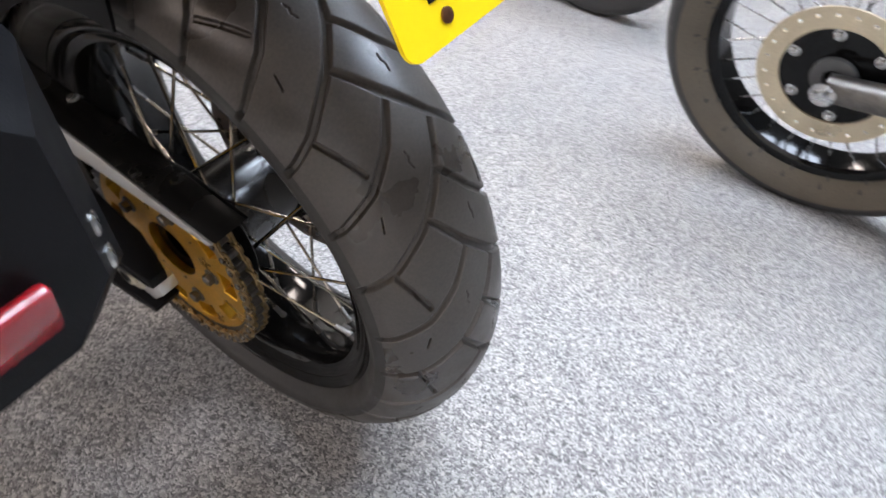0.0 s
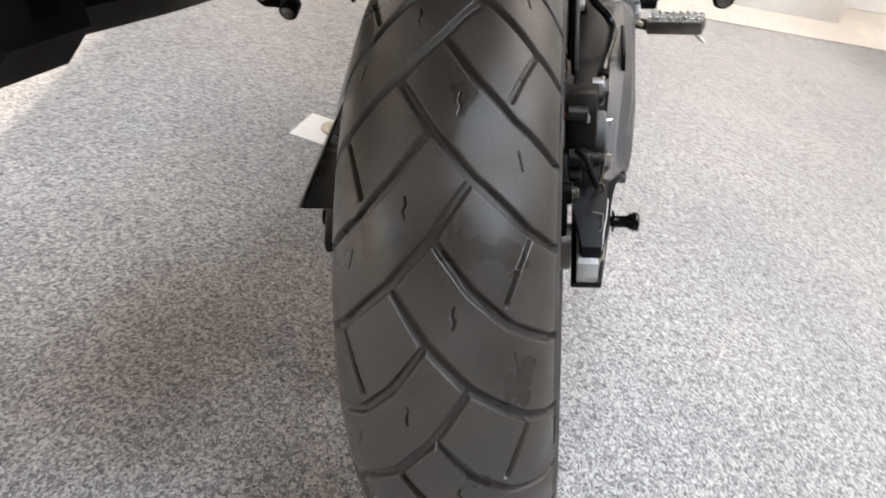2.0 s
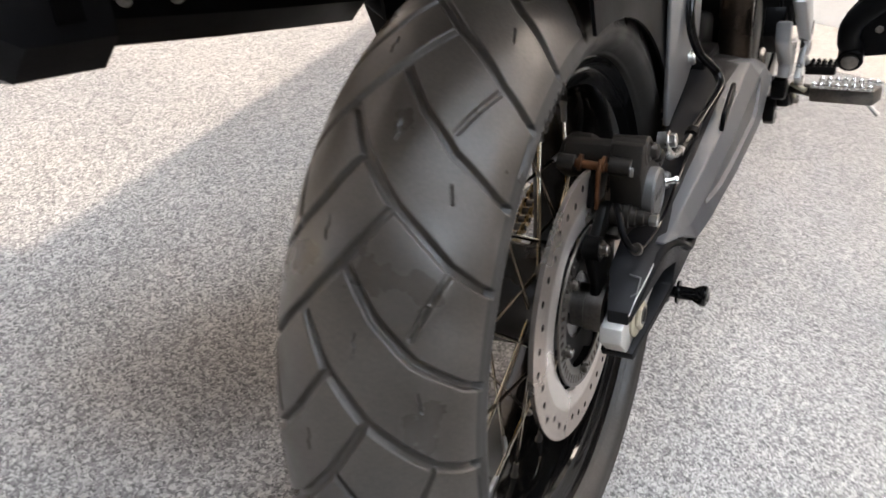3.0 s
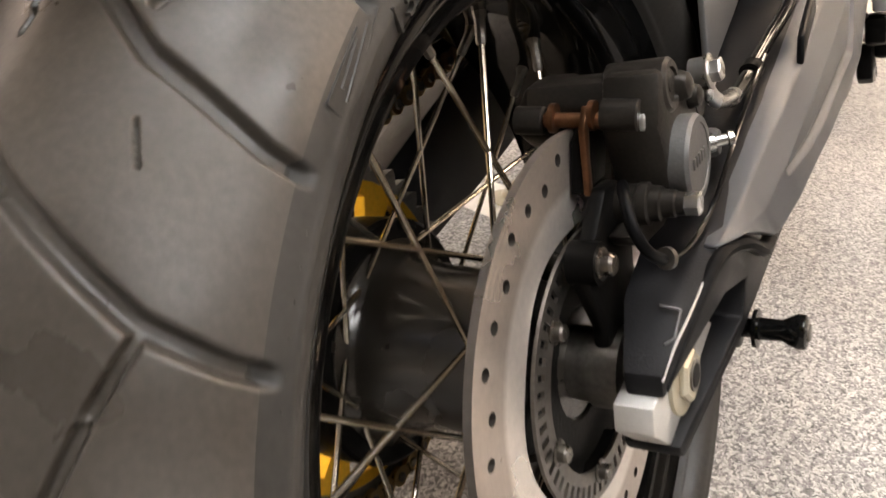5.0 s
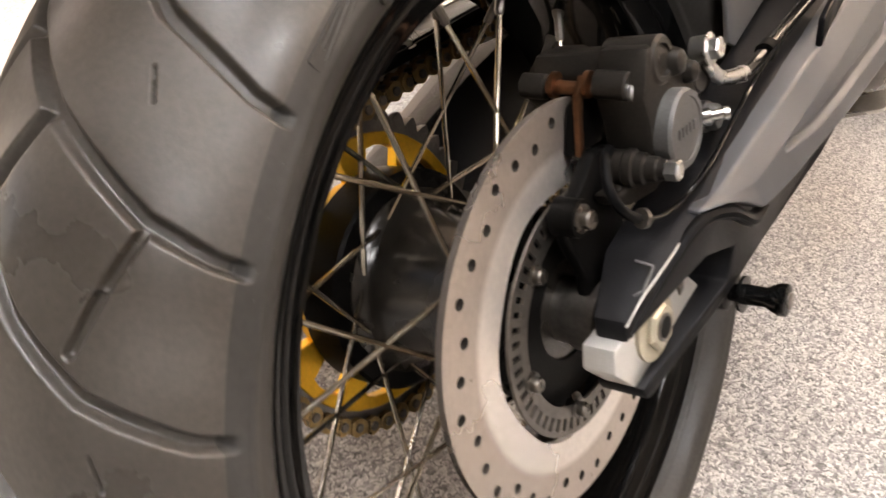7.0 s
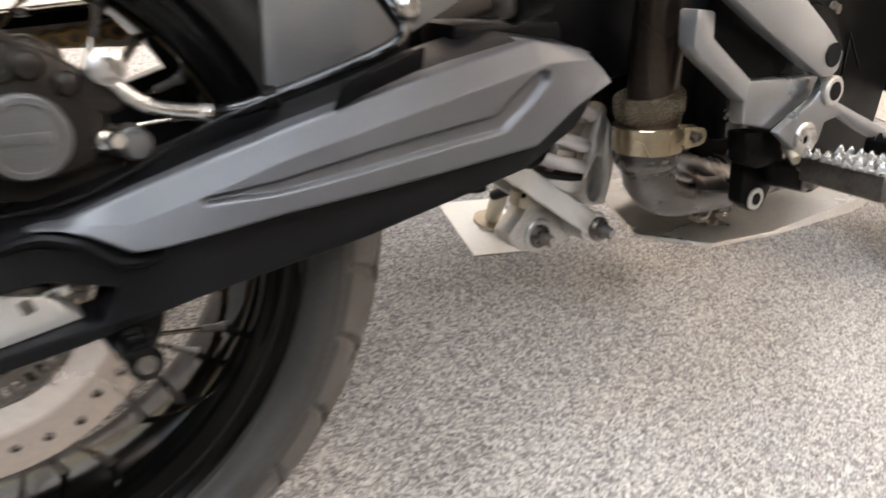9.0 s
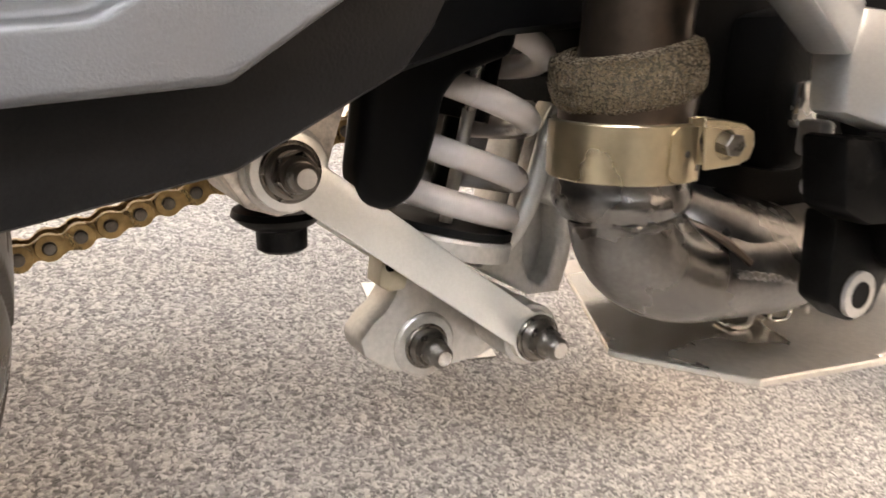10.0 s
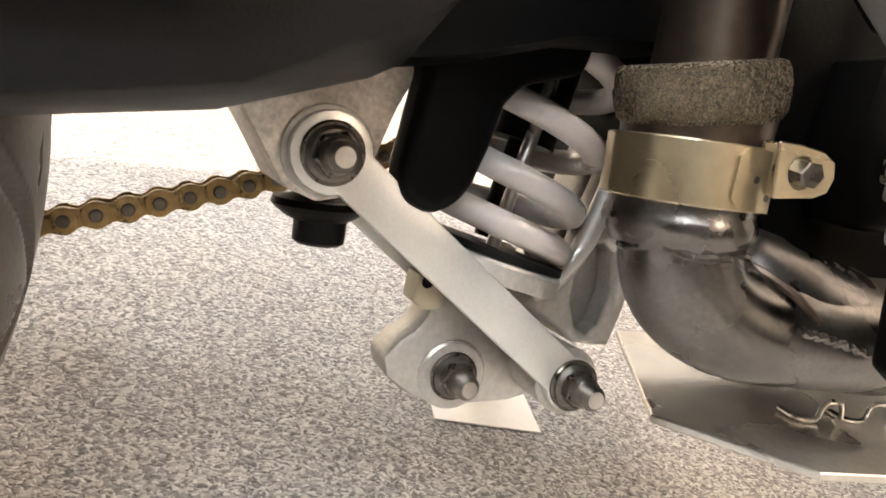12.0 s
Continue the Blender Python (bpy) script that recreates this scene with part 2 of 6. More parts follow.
CARD = material("white_card", (0.82, 0.80, 0.74), 0.7, 0, 0.05, 120, 0.05, 14)
SAND = material("sand_alloy", (0.47, 0.42, 0.32), 0.45, 0.5, 0.12, 300, 0.15, 22)
CREAM_STEEL = material("cream_disc", (0.62, 0.52, 0.36), 0.35, 0.6, 0.12, 200, 0.1, 18)
DUSTY_WALL = material("dusty_brown_tyre_wall", (0.115, 0.092, 0.066), 0.55, 0, 0.25, 300, 0.2, 12, worn=0.1)
WHITE_RIM = material("bright_silver_rim", (0.72, 0.72, 0.72), 0.34, 0.35, 0.08, 200, 0.1, 12)
# black of the print and gasket; also the shade painted into bores
BLACK_AND_SHADE = material("black_and_bore_shade", (0.008, 0.008, 0.008), 0.6, 0, 0.1, 100, 0.0, shine=0.05)


# ---- mesh tools ----
def finish(bm, sharp=32.0):
    bmesh.ops.recalc_face_normals(bm, faces=bm.faces)
    me = bpy.data.meshes.new("mesh")
    bm.to_mesh(me)
    bm.free()
    me.shade_smooth()
    me.set_sharp_from_angle(angle=radians(sharp))
    return me


def part(name, shape, mat, parent=None, label="", at=None):
    """One mesh object: a thing of its own, a part under a thing, or a piece under a part."""
    me = finish(shape) if isinstance(shape, bmesh.types.BMesh) else shape
    if not me.materials:
        me.materials.append(mat)
    ob = new(name, me)
    if parent is not None:
        ob.parent = parent
    ob.matrix_basis = at if at is not None else Matrix()
    return tagged(ob, label)


def bevelled(bm, width, steps=2, angle=30):
    if width:
        edges = [e for e in bm.edges if len(e.link_faces) == 2 and e.calc_face_angle(0) > radians(angle)]
        bmesh.ops.bevel(bm, geom=edges, offset=width, segments=steps, affect="EDGES", profile=0.5, clamp_overlap=True)
    return bm


def box(x0, x1, y0, y1, z0, z1, bevel=0.0, bm=None):
    one = bmesh.new()
    bmesh.ops.create_cube(one, size=1)
    for v in one.verts:
        v.co = Vector((x0 + (v.co.x + 0.5) * (x1 - x0), y0 + (v.co.y + 0.5) * (y1 - y0), z0 + (v.co.z + 0.5) * (z1 - z0)))
    return joined(bm, bevelled(one, bevel))


def joined(bm, other):
    if bm is None:
        return other
    me = bpy.data.meshes.new("tmp")
    other.to_mesh(me)
    other.free()
    bm.from_mesh(me)
    bpy.data.meshes.remove(me)
    return bm


def moved(bm, m):
    bmesh.ops.transform(bm, matrix=m, verts=bm.verts)
    return bm


def prism(outline, x0, x1, bevel=0.0, bm=None, steps=2):
    """A side outline in y and z, thick from x0 to x1."""
    one = bmesh.new()
    face = one.faces.new([one.verts.new((x0, y, z)) for y, z in outline])
    made = bmesh.ops.extrude_face_region(one, geom=[face])
    for v in made["geom"]:
        if isinstance(v, bmesh.types.BMVert):
            v.co.x = x1
    bmesh.ops.recalc_face_normals(one, faces=one.faces)
    return joined(bm, bevelled(one, bevel, steps))


def lathe(profile, segments=48, bm=None, ring=False, start=0.0, sweep_angle=360.0):
    """A profile of (x, r) turned round the x axis; ring: the profile closes on itself."""
    one = bmesh.new()
    whole = abs(sweep_angle - 360) < 1e-6
    count = segments if whole else segments + 1
    rows = []
    for k in range(count):
        a = radians(start + sweep_angle * k / segments)
        rows.append([one.verts.new((x, r * math.cos(a), r * math.sin(a))) for x, r in profile])
    n = len(profile)
    for k in range(segments):
        p, q = rows[k], rows[(k + 1) % count]
        for j in range(n if ring else n - 1):
            one.faces.new((p[j], p[(j + 1) % n], q[(j + 1) % n], q[j]))
    if not ring and whole:
        for j in (0, n - 1):
            if profile[j][1] > 1e-5:
                one.faces.new([r[j] for r in rows])
    bmesh.ops.remove_doubles(one, verts=one.verts, dist=1e-6)
    return joined(bm, one)


def tube(points, radius, sides=14, bm=None, smooth=6, closed_ends=True, flat=1.0):
    """A bar or hose along points, smoothed between them; radius may be a list."""
    pts = [Vector(p) for p in points]
    radii = list(radius) if isinstance(radius, (list, tuple)) else [radius] * len(pts)
    if smooth > 1 and len(pts) > 2:
        fine, fr = [], []
        for k in range(len(pts) - 1):
            p0, p1, p2, p3 = pts[max(k - 1, 0)], pts[k], pts[k + 1], pts[min(k + 2, len(pts) - 1)]
            for s in range(smooth):
                t = s / smooth
                fine.append(0.5 * ((2 * p1) + (p2 - p0) * t + (2 * p0 - 5 * p1 + 4 * p2 - p3) * t * t + (3 * p1 - p0 - 3 * p2 + p3) * t ** 3))
                fr.append(radii[k] * (1 - t) + radii[k + 1] * t)
        pts, radii = fine + [pts[-1]], fr + [radii[-1]]
    one = bmesh.new()
    way = (pts[1] - pts[0]).normalized()
    side = way.cross(Vector((0.31, 0.2, 0.93))).normalized()
    rows = []
    for k, p in enumerate(pts):
        ahead = (pts[min(k + 1, len(pts) - 1)] - pts[max(k - 1, 0)]).normalized()
        side = (side - ahead * side.dot(ahead)).normalized()
        other = ahead.cross(side)
        rows.append([one.verts.new(p + radii[k] * (math.cos(a) * side + flat * math.sin(a) * other)) for a in [2 * math.pi * j / sides for j in range(sides)]])
    for p, q in zip(rows, rows[1:]):
        for j in range(sides):
            one.faces.new((p[j], p[(j + 1) % sides], q[(j + 1) % sides], q[j]))
    if closed_ends:
        one.faces.new(rows[0])
        one.faces.new(rows[-1])
    return joined(bm, one)


def turned(profile, place, way=(1, 0, 0), segments=24, bm=None):
    """A lathe shape whose axis goes through place along way."""
    return joined(bm, moved(lathe(profile, segments), Matrix.Translation(place) @ Vector((1, 0, 0)).rotation_difference(Vector(way)).to_matrix().to_4x4()))


def turned_mesh(bm, place, way=(1, 0, 0)):
    """A finished lathe shape, its axis laid through place along way."""
    return moved(bm, facing(place, way))


def bolt_shape(r, head, washer=True, sides=6, socket=False, stub=0.0):
    """A hex nut or bolt head on its washer, along x from 0 outwards."""
    bm = bmesh.new()
    base = 0.0
    if washer:
        joined(bm, lathe([(0, 0), (0, r * 1.45), (r * 0.16, r * 1.45), (r * 0.2, r * 1.38), (r * 0.2, 0)], 28))
        base = r * 0.2
    if sides:
        one = lathe([(base, 0), (base, r * 0.93), (base + r * 0.08, r), (base + head - r * 0.12, r), (base + head, r * 0.86), (base + head, 0)], sides)
    else:
        one = lathe([(base, 0), (base, r), (base + head * 0.75, r), (base + head, r * 0.82), (base + head, 0)], 24)
    joined(bm, one)
    if stub:
        joined(bm, lathe([(base, 0), (base, r * 0.58), (base + head + stub * 0.8, r * 0.58), (base + head + stub, r * 0.45), (base + head + stub, 0)], 20))
        for k in range(4):
            x = base + head + stub * (0.08 + 0.2 * k)
            joined(bm, lathe([(x, r * 0.5), (x + stub * 0.05, r * 0.66), (x + stub * 0.11, r * 0.66), (x + stub * 0.16, r * 0.5)], 20, ring=True))
    return bm


def facing(place, way=(1, 0, 0), spin=0.0):
    return Matrix.Translation(place) @ Vector((1, 0, 0)).rotation_difference(Vector(way)).to_matrix().to_4x4() @ Matrix.Rotation(radians(spin), 4, "X")


def sheet_with_holes(outer, holes, x0, x1):
    """A flat plate across the x axis with round or shaped openings cut through it."""
    bm = bmesh.new()
    edges = []
    for loop in (outer, *holes):
        vs = [bm.verts.new((x0, y, z)) for y, z in loop]
        edges += [bm.edges.new((vs[k], vs[(k + 1) % len(vs)])) for k in range(len(vs))]
    bmesh.ops.triangle_fill(bm, use_beauty=True, use_dissolve=False, edges=edges)
    made = bmesh.ops.extrude_face_region(bm, geom=list(bm.faces))
    for v in made["geom"]:
        if isinstance(v, bmesh.types.BMVert):
            v.co.x = x1
    return bm


def circle(r, n, y=0.0, z=0.0, turn=0.0):
    return [(y + r * math.cos(turn + 2 * math.pi * k / n), z + r * math.sin(turn + 2 * math.pi * k / n)) for k in range(n)]


def grid_mesh(verts, rows, cols, wrap=False):
    """A mesh from rows x cols points, the last row joined to the first if wrap."""
    verts = np.asarray(verts, np.float32).reshape(-1, 3)
    r = np.arange(rows if wrap else rows - 1)
    c = np.arange(cols - 1)
    a = (r[:, None] * cols + c[None]).ravel()
    b = (((r + 1) % rows)[:, None] * cols + c[None]).ravel()
    faces = np.stack([a, a + 1, b + 1, b], 1)
    me = bpy.data.meshes.new("grid")
    me.vertices.add(len(verts))
    me.vertices.foreach_set("co", verts.ravel())
    me.loops.add(faces.size)
    me.loops.foreach_set("vertex_index", faces.ravel().astype(np.int32))
    me.polygons.add(len(faces))
    me.polygons.foreach_set("loop_start", np.arange(0, faces.size, 4, dtype=np.int32))
    me.update(calc_edges=True)
    me.validate()
    me.shade_smooth()
    return me


# ---- the showroom ----
def wall_with_opening(name, length, height, thick, opening, place, paint=None):
    """A wall along its own y axis; opening: (y0, y1, z0, z1) or None."""
    bm = bmesh.new()
    h = length / 2
    if opening:
        y0, y1, z0, z1 = opening
        for spot in ((-h, y0, 0, height), (y1, h, 0, height), (y0, y1, 0, z0), (y0, y1, z1, height)):
            box(-thick, 0, *spot, bm=bm)
        bmesh.ops.remove_doubles(bm, verts=bm.verts, dist=1e-5)
    else:
        box(-thick, 0, -h, h, 0, height, bm=bm)
    ob = part(name, bm, paint or WALL, at=place)
    return tagged(ob, "unseen plain wall, its grey darkened to dim reflections" if paint else "plain white painted showroom wall", "wall", kind="structure")


def shop_window(name, opening, bars, panes, place, label):
    """An alloy frame with upright bars and panes set in a wall's opening; panes: (z0, z1, glass)."""
    y0, y1, z0, z1 = opening
    bm = bmesh.new()
    for k in range(bars + 1):
        y = y0 + (y1 - y0) * k / bars
        box(-0.14, -0.06, y - 0.03, y + 0.03, z0, z1, 0.004, bm)
    top = part(name, bm, ALU_FRAME, at=place)
    tagged(top, label, "window", kind="structure")
    for a, b, glass in panes:
        part("window_bar", box(-0.145, -0.055, y0, y1, b - 0.025, b + 0.025, 0.004), ALU_FRAME, top)
        for k in range(bars):
            ya, yb = y0 + (y1 - y0) * k / bars + 0.03, y0 + (y1 - y0) * (k + 1) / bars - 0.03
            pane = part("pane", box(-0.103, -0.097, ya, yb, a, b - 0.025), glass, top)
            if glass is CLEAR:
                pane.visible_shadow = False
    return top


floor = part("floor", grid_mesh([(x, y, 0) for x in np.linspace(-4.2, 5.2, 3) for y in np.linspace(-5, 4, 3)], 3, 3), CARPET)
tagged(floor, "heathered grey flecked loop carpet", "floor", kind="structure")
ROOM = 3.0
# brighter floor by the back wall: a thin slab with light in its colour
strip_plan = bmesh.new()
strip_face = strip_plan.faces.new([strip_plan.verts.new((x, y, 0.001)) for x, y in ((-2.6, 1.42), (4.4, 3.38), (4.4, 4.0), (-2.6, 2.02))])
for v in bmesh.ops.extrude_face_region(strip_plan, geom=[strip_face])["geom"]:
    if isinstance(v, bmesh.types.BMVert):
        v.co.z = 0.004
tagged(part("floor_lit_strip", strip_plan, CARPET_LIT), "brighter carpet strip along the back wall, light put into its paler beige", "floor", kind="structure")
LEFT_WALL = Matrix.Translation((-2.77, -0.36, 0)) @ Matrix.Rotation(radians(9.2), 4, "Z")
LEFT_OPEN = (-3.4, 1.7, 0.12, 2.41)
wall_with_opening("wall_west", 9.4, ROOM, 0.2, LEFT_OPEN, LEFT_WALL)
# unseen window that shapes the sun patch; its upper panes weaken the sun
shop_window("window_1", LEFT_OPEN, 3, ((0.12, 1.76, CLEAR), (1.76, 2.41, DIM_GLASS)), LEFT_WALL, "unseen tall shop window, its tinted top strip added to dim the sun patch")
RIGHT_WALL = Matrix.Translation((4.5, 0, 0)) @ Matrix.Rotation(math.pi, 4, "Z")
wall_with_opening("wall_east", 9.4, ROOM, 0.2, None, RIGHT_WALL, GREY_WALL)
NORTH_WALL = Matrix.Translation((0.4, 2.90, 0)) @ Matrix.Rotation(radians(-74), 4, "Z")
wall_with_opening("wall_north", 9.6, ROOM, 0.2, None, NORTH_WALL)
wall_with_opening("wall_south", 9.6, ROOM, 0.2, None, Matrix.Translation((0.4, -4.4, 0)) @ Matrix.Rotation(radians(90), 4, "Z"), GREY_WALL)
top_plan = bmesh.new()
for z in (ROOM, ROOM + 0.12):
    top_plan.faces.new([top_plan.verts.new((x, y, z)) for x, y in ((-2.21, -5), (5.2, -5), (5.2, 4.2), (-3.70, 4.2))])
bmesh.ops.bridge_loops(top_plan, edges=list(top_plan.edges))
tagged(part("ceiling", top_plan, CEILING), "unseen plain ceiling, its grey darkened to dim reflections", "ceiling", kind="structure")


# an added fill panel under the unseen ceiling, no known lamp
def fill_panel(x, y, glow, label):
    top = part("ceiling_fill", box(-0.32, 0.32, -0.32, 0.32, -0.03, 0, 0.004), ALU_FRAME, at=Matrix.Translation((x, y, ROOM - 0.001)))
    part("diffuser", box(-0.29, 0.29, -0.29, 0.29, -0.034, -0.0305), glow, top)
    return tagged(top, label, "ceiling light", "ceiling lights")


cool_panel = fill_panel(-0.4, -0.8, PANEL_FILL, "unseen square cool white panel, added as fill light overhead")
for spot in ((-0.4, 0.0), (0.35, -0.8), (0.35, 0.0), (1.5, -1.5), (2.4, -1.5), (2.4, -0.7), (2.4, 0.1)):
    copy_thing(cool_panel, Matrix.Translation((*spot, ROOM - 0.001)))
# row added to wash the back wall with light
warm_panel = fill_panel(-0.3, 2.25, WARM_FILL, "unseen square warm white panel, added to brighten the back wall")
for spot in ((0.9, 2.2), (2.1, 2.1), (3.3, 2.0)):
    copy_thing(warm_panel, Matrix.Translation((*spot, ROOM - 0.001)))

# white plinth by the wall
plinth = part("plinth", box(0, 0.5, 0, 0.35, 0, 0.5, 0.006), WALL, at=Matrix.Translation((0.86, 2.67, 0)) @ Matrix.Rotation(radians(16), 4, "Z"))
tagged(plinth, "white painted display plinth against the wall", "plinth")

# ---- the motorcycle ----
bike = new("motorcycle")
bike.matrix_basis = STAND @ Matrix.Translation((0, 0, -BASE))
tagged(bike, "black adventure motorcycle leaning on its side stand", "motorcycle")
UP = Matrix.Translation((0, 0, BASE))


def bike_part(name, shape, mat, label="", at=None):
    return part(name, shape, mat, bike, label, UP @ at if at is not None else UP)


# -- rear tyre: crown of a torus, sidewalls down to the rim, tread cut into it
# its section is a flattened arch, set a little to the right of the frame's middle
CROWN, WIDE, TALL, OFFSET = 0.2406, 0.0835, 0.0759, 0.003
PITCH = 2 * math.pi / 14


def seg_distance(u, v, a, b):
    du, dv = b[0] - a[0], b[1] - a[1]
    t = np.clip(((u - a[0]) * du + (v - a[1]) * dv) / (du * du + dv * dv), 0, 1)
    return np.hypot(u - a[0] - t * du, v - a[1] - t * dv), t


def cut(dist, half, edge):
    """1 inside a groove of that half width, falling to 0 over its wall."""
    s = np.clip((half + edge - dist) / edge, 0, 1)
    return s * s * (3 - 2 * s)


def arc(x):
    """Arc across the crown at a place x of the right flank."""
    return WIDE * math.asin(max(-1, min(1, (x - OFFSET) / WIDE)))


# one period on the right flank: (x, degrees up from the rear); the left flank mirrors it half a period lower
LONG = [(-0.023, 53.0), (0.001, 46.2), (0.030, 40.3), (0.066, 34.4), (0.0795, 32.6), (0.0850, 31.9)]
SHORT = [(0.0054, 58.8), (0.030, 52.8), (0.055, 48.2), (0.079, 44.9), (0.0850, 44.2)]
SLOT = [(0.067, 34.0), (0.052, 25.4)]
SIPES = [[(0.0195, 50.9), (0.0185, 49.9), (0.0205, 49.3), (0.0190, 48.2)], [(0.0575, 44.4), (0.0605, 42.0)]]


def tread_depth(theta, s):
    """How deep the tread is cut at an angle round the wheel and an arc across it, both arrays."""
    deep = np.zeros_like(theta)
    mean = 0.312
    for mirror, shift in ((1, 0.0), (-1, -PITCH / 2)):
        local = np.mod(theta - shift, PITCH)
        for turn in range(0, 4):
            th = local + turn * PITCH
            u = th * mean
            v = s * mirror

            def line(points, half, edge, depth, taper=False):
                nonlocal deep
                pts = [(radians(d) * mean, arc(x)) for x, d in points]
                for k in range(len(pts) - 1):
                    dist, t = seg_distance(u, v, pts[k], pts[k + 1])
                    h = half
                    if taper and k == 0:
                        h = half * (0.55 + 0.45 * t)
                    deep = np.maximum(deep, depth * cut(dist, h, edge))

            line(LONG, 0.0019, 0.0030, 0.0052, True)
            line(SHORT, 0.0018, 0.0028, 0.0050, True)
            a, b = SLOT
            m1 = (a[0] * 0.52 + b[0] * 0.48, a[1] * 0.52 + b[1] * 0.48)
            m2 = (a[0] * 0.44 + b[0] * 0.56, a[1] * 0.44 + b[1] * 0.56)
            line([a, m1], 0.0012, 0.0018, 0.0042)
            line([m2, b], 0.0012, 0.0018, 0.0042)
            line([a, b], 0.0011, 0.0012, 0.0012)
            for sipe in SIPES:
                line(sipe, 0.0002, 0.0006, 0.0040)
    return deep


def tyre_mesh(tread, fine=(-62.0, 118.0), across=330):
    step = 0.13
    near = np.arange(fine[0], fine[1], step)
    far = np.arange(fine[1], fine[0] + 360, 0.5)
    theta = np.radians(np.r_[near, far])
    edge = radians(76)
    side = 26
    phi = np.linspace(-edge, edge, across)
    cx, cr = WIDE * np.sin(phi), CROWN + TALL * np.cos(phi)
    # sidewall from the crown's edge in to the rim, as a cubic
    t = np.linspace(0, 1, side + 1)[1:]
    p0 = np.array([cx[-1], cr[-1]])
    p1 = p0 + 0.017 * np.array([math.cos(edge), -math.sin(edge)])
    p3 = np.array([0.0600, 0.2290])
    p2 = p3 + np.array([0.0125, 0.0065])
    wall = ((1 - t) ** 3)[:, None] * p0 + (3 * (1 - t) ** 2 * t)[:, None] * p1 + (3 * (1 - t) * t * t)[:, None] * p2 + (t ** 3)[:, None] * p3
    # two fine ribs round the sidewall
    for at_t, high in ((0.16, 0.0011), (0.86, 0.0014)):
        wall[:, 0] += high * np.exp(-((t - at_t) / 0.045) ** 2)
    xs = np.r_[-wall[::-1, 0], cx, wall[:, 0]]
    rs = np.r_[wall[::-1, 1], cr, wall[:, 1]]
    arcs = np.r_[np.full(side, -9.0), WIDE * phi, np.full(side, 9.0)]
    T, S = np.meshgrid(theta, arcs, indexing="ij")
    depth = np.zeros_like(T)
    if tread:
        mid = slice(side, side + across)
        depth[:, mid] = tread_depth(T[:, mid], S[:, mid])
        fade = np.clip((edge * WIDE - np.abs(S[:, mid])) / 0.004, 0, 1)
        depth[:, mid] *= 0.35 + 0.65 * fade
    nx = np.r_[np.zeros(side), np.sin(phi), np.zeros(side)]
    nr = np.r_[np.zeros(side), np.cos(phi), np.zeros(side)]
    X = xs[None] - depth * nx[None] + OFFSET
    R = rs[None] - depth * nr[None]
    verts = np.stack([X, -R * np.cos(T), R * np.sin(T)], -1)
    return grid_mesh(verts, len(theta), len(xs), wrap=True)


def rim_shape(half=0.0640):
    ring = [(half - 0.006, 0.2225), (half - 0.0042, 0.2310), (half - 0.0015, 0.2325), (half + 0.0008, 0.2315), (half + 0.0012, 0.2290), (half - 0.0008, 0.2270), (half - 0.0036, 0.2235), (half - 0.0046, 0.2200), (half - 0.0040, 0.2180), (half - 0.0046, 0.2155),
            (half - 0.0075, 0.2115), (half - 0.0095, 0.2050), (half - 0.016, 0.2015), (0.030, 0.1995), (0.012, 0.1977), (0.0, 0.1970)]
    full = ring + [(-x, r) for x, r in ring[-2::-1]]
    full += [(-(half - 0.008), 0.2190), (-0.04, 0.2085), (-0.02, 0.2040), (0.02, 0.2040), (0.04, 0.2085), (half - 0.008, 0.2190)]
    return lathe(full, 160, ring=True)


wheel_hub = lathe([(-0.075, 0.0), (-0.075, 0.030), (-0.074, 0.066), (-0.066, 0.069), (-0.058, 0.067), (-0.054, 0.060), (-0.045, 0.054), (-0.02, 0.051), (0.02, 0.049),
                   (0.034, 0.050), (0.037, 0.061), (0.043, 0.062), (0.046, 0.058), (0.048, 0.045), (0.062, 0.043), (0.064, 0.030), (0.064, 0.0)], 72)
wheel = bike_part("rear_wheel", wheel_hub, HUB_BLACK, "black cast hub laced into a spoked wheel")
tyre_data = tyre_mesh(True)
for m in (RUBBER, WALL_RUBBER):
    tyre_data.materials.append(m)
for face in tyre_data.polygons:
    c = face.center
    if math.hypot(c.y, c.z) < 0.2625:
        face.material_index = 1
part("tyre", tyre_data, RUBBER, wheel, "worn black rubber tyre with chevron tread blocks")
part("rim", rim_shape(), RIM_BLACK, wheel, "gloss black rim")
spoke_data = {}
for k in range(36):
    a = radians(10 * k + 4)
    out = 1 if k % 2 else -1
    swing = 1 if (k // 2) % 2 else -1
    hub_a = a + swing * radians(52)
    hub_x = 0.0395 if out > 0 else -0.058
    foot = Vector((hub_x, 0.056 * math.cos(hub_a), 0.056 * math.sin(hub_a)))
    head = Vector((out * 0.012, 0.1985 * math.cos(a), 0.1985 * math.sin(a)))
    far = (head - foot).length
    key = (round(far, 4),)
    if key not in spoke_data:
        bm = lathe([(0, 0), (0, 0.0036), (0.002, 0.0036), (0.003, 0.0021), (far * 0.12, 0.0021), (far * 0.16, 0.0018), (far, 0.0018), (far, 0)], 10)
        nip = bmesh.new()
        joined(nip, lathe([(-0.021, 0), (-0.021, 0.0023), (-0.019, 0.0030), (-0.006, 0.0031), (-0.003, 0.0042), (0.001, 0.0042), (0.001, 0)], 8))
        spoke_data[key] = (finish(bm), finish(nip))
    line = facing(foot, head - foot)
    part("spoke", spoke_data[key][0], SPOKE_STEEL, wheel, at=line)
    part("spoke_nipple", spoke_data[key][1], DARK_STEEL, wheel, at=facing(head, head - foot))

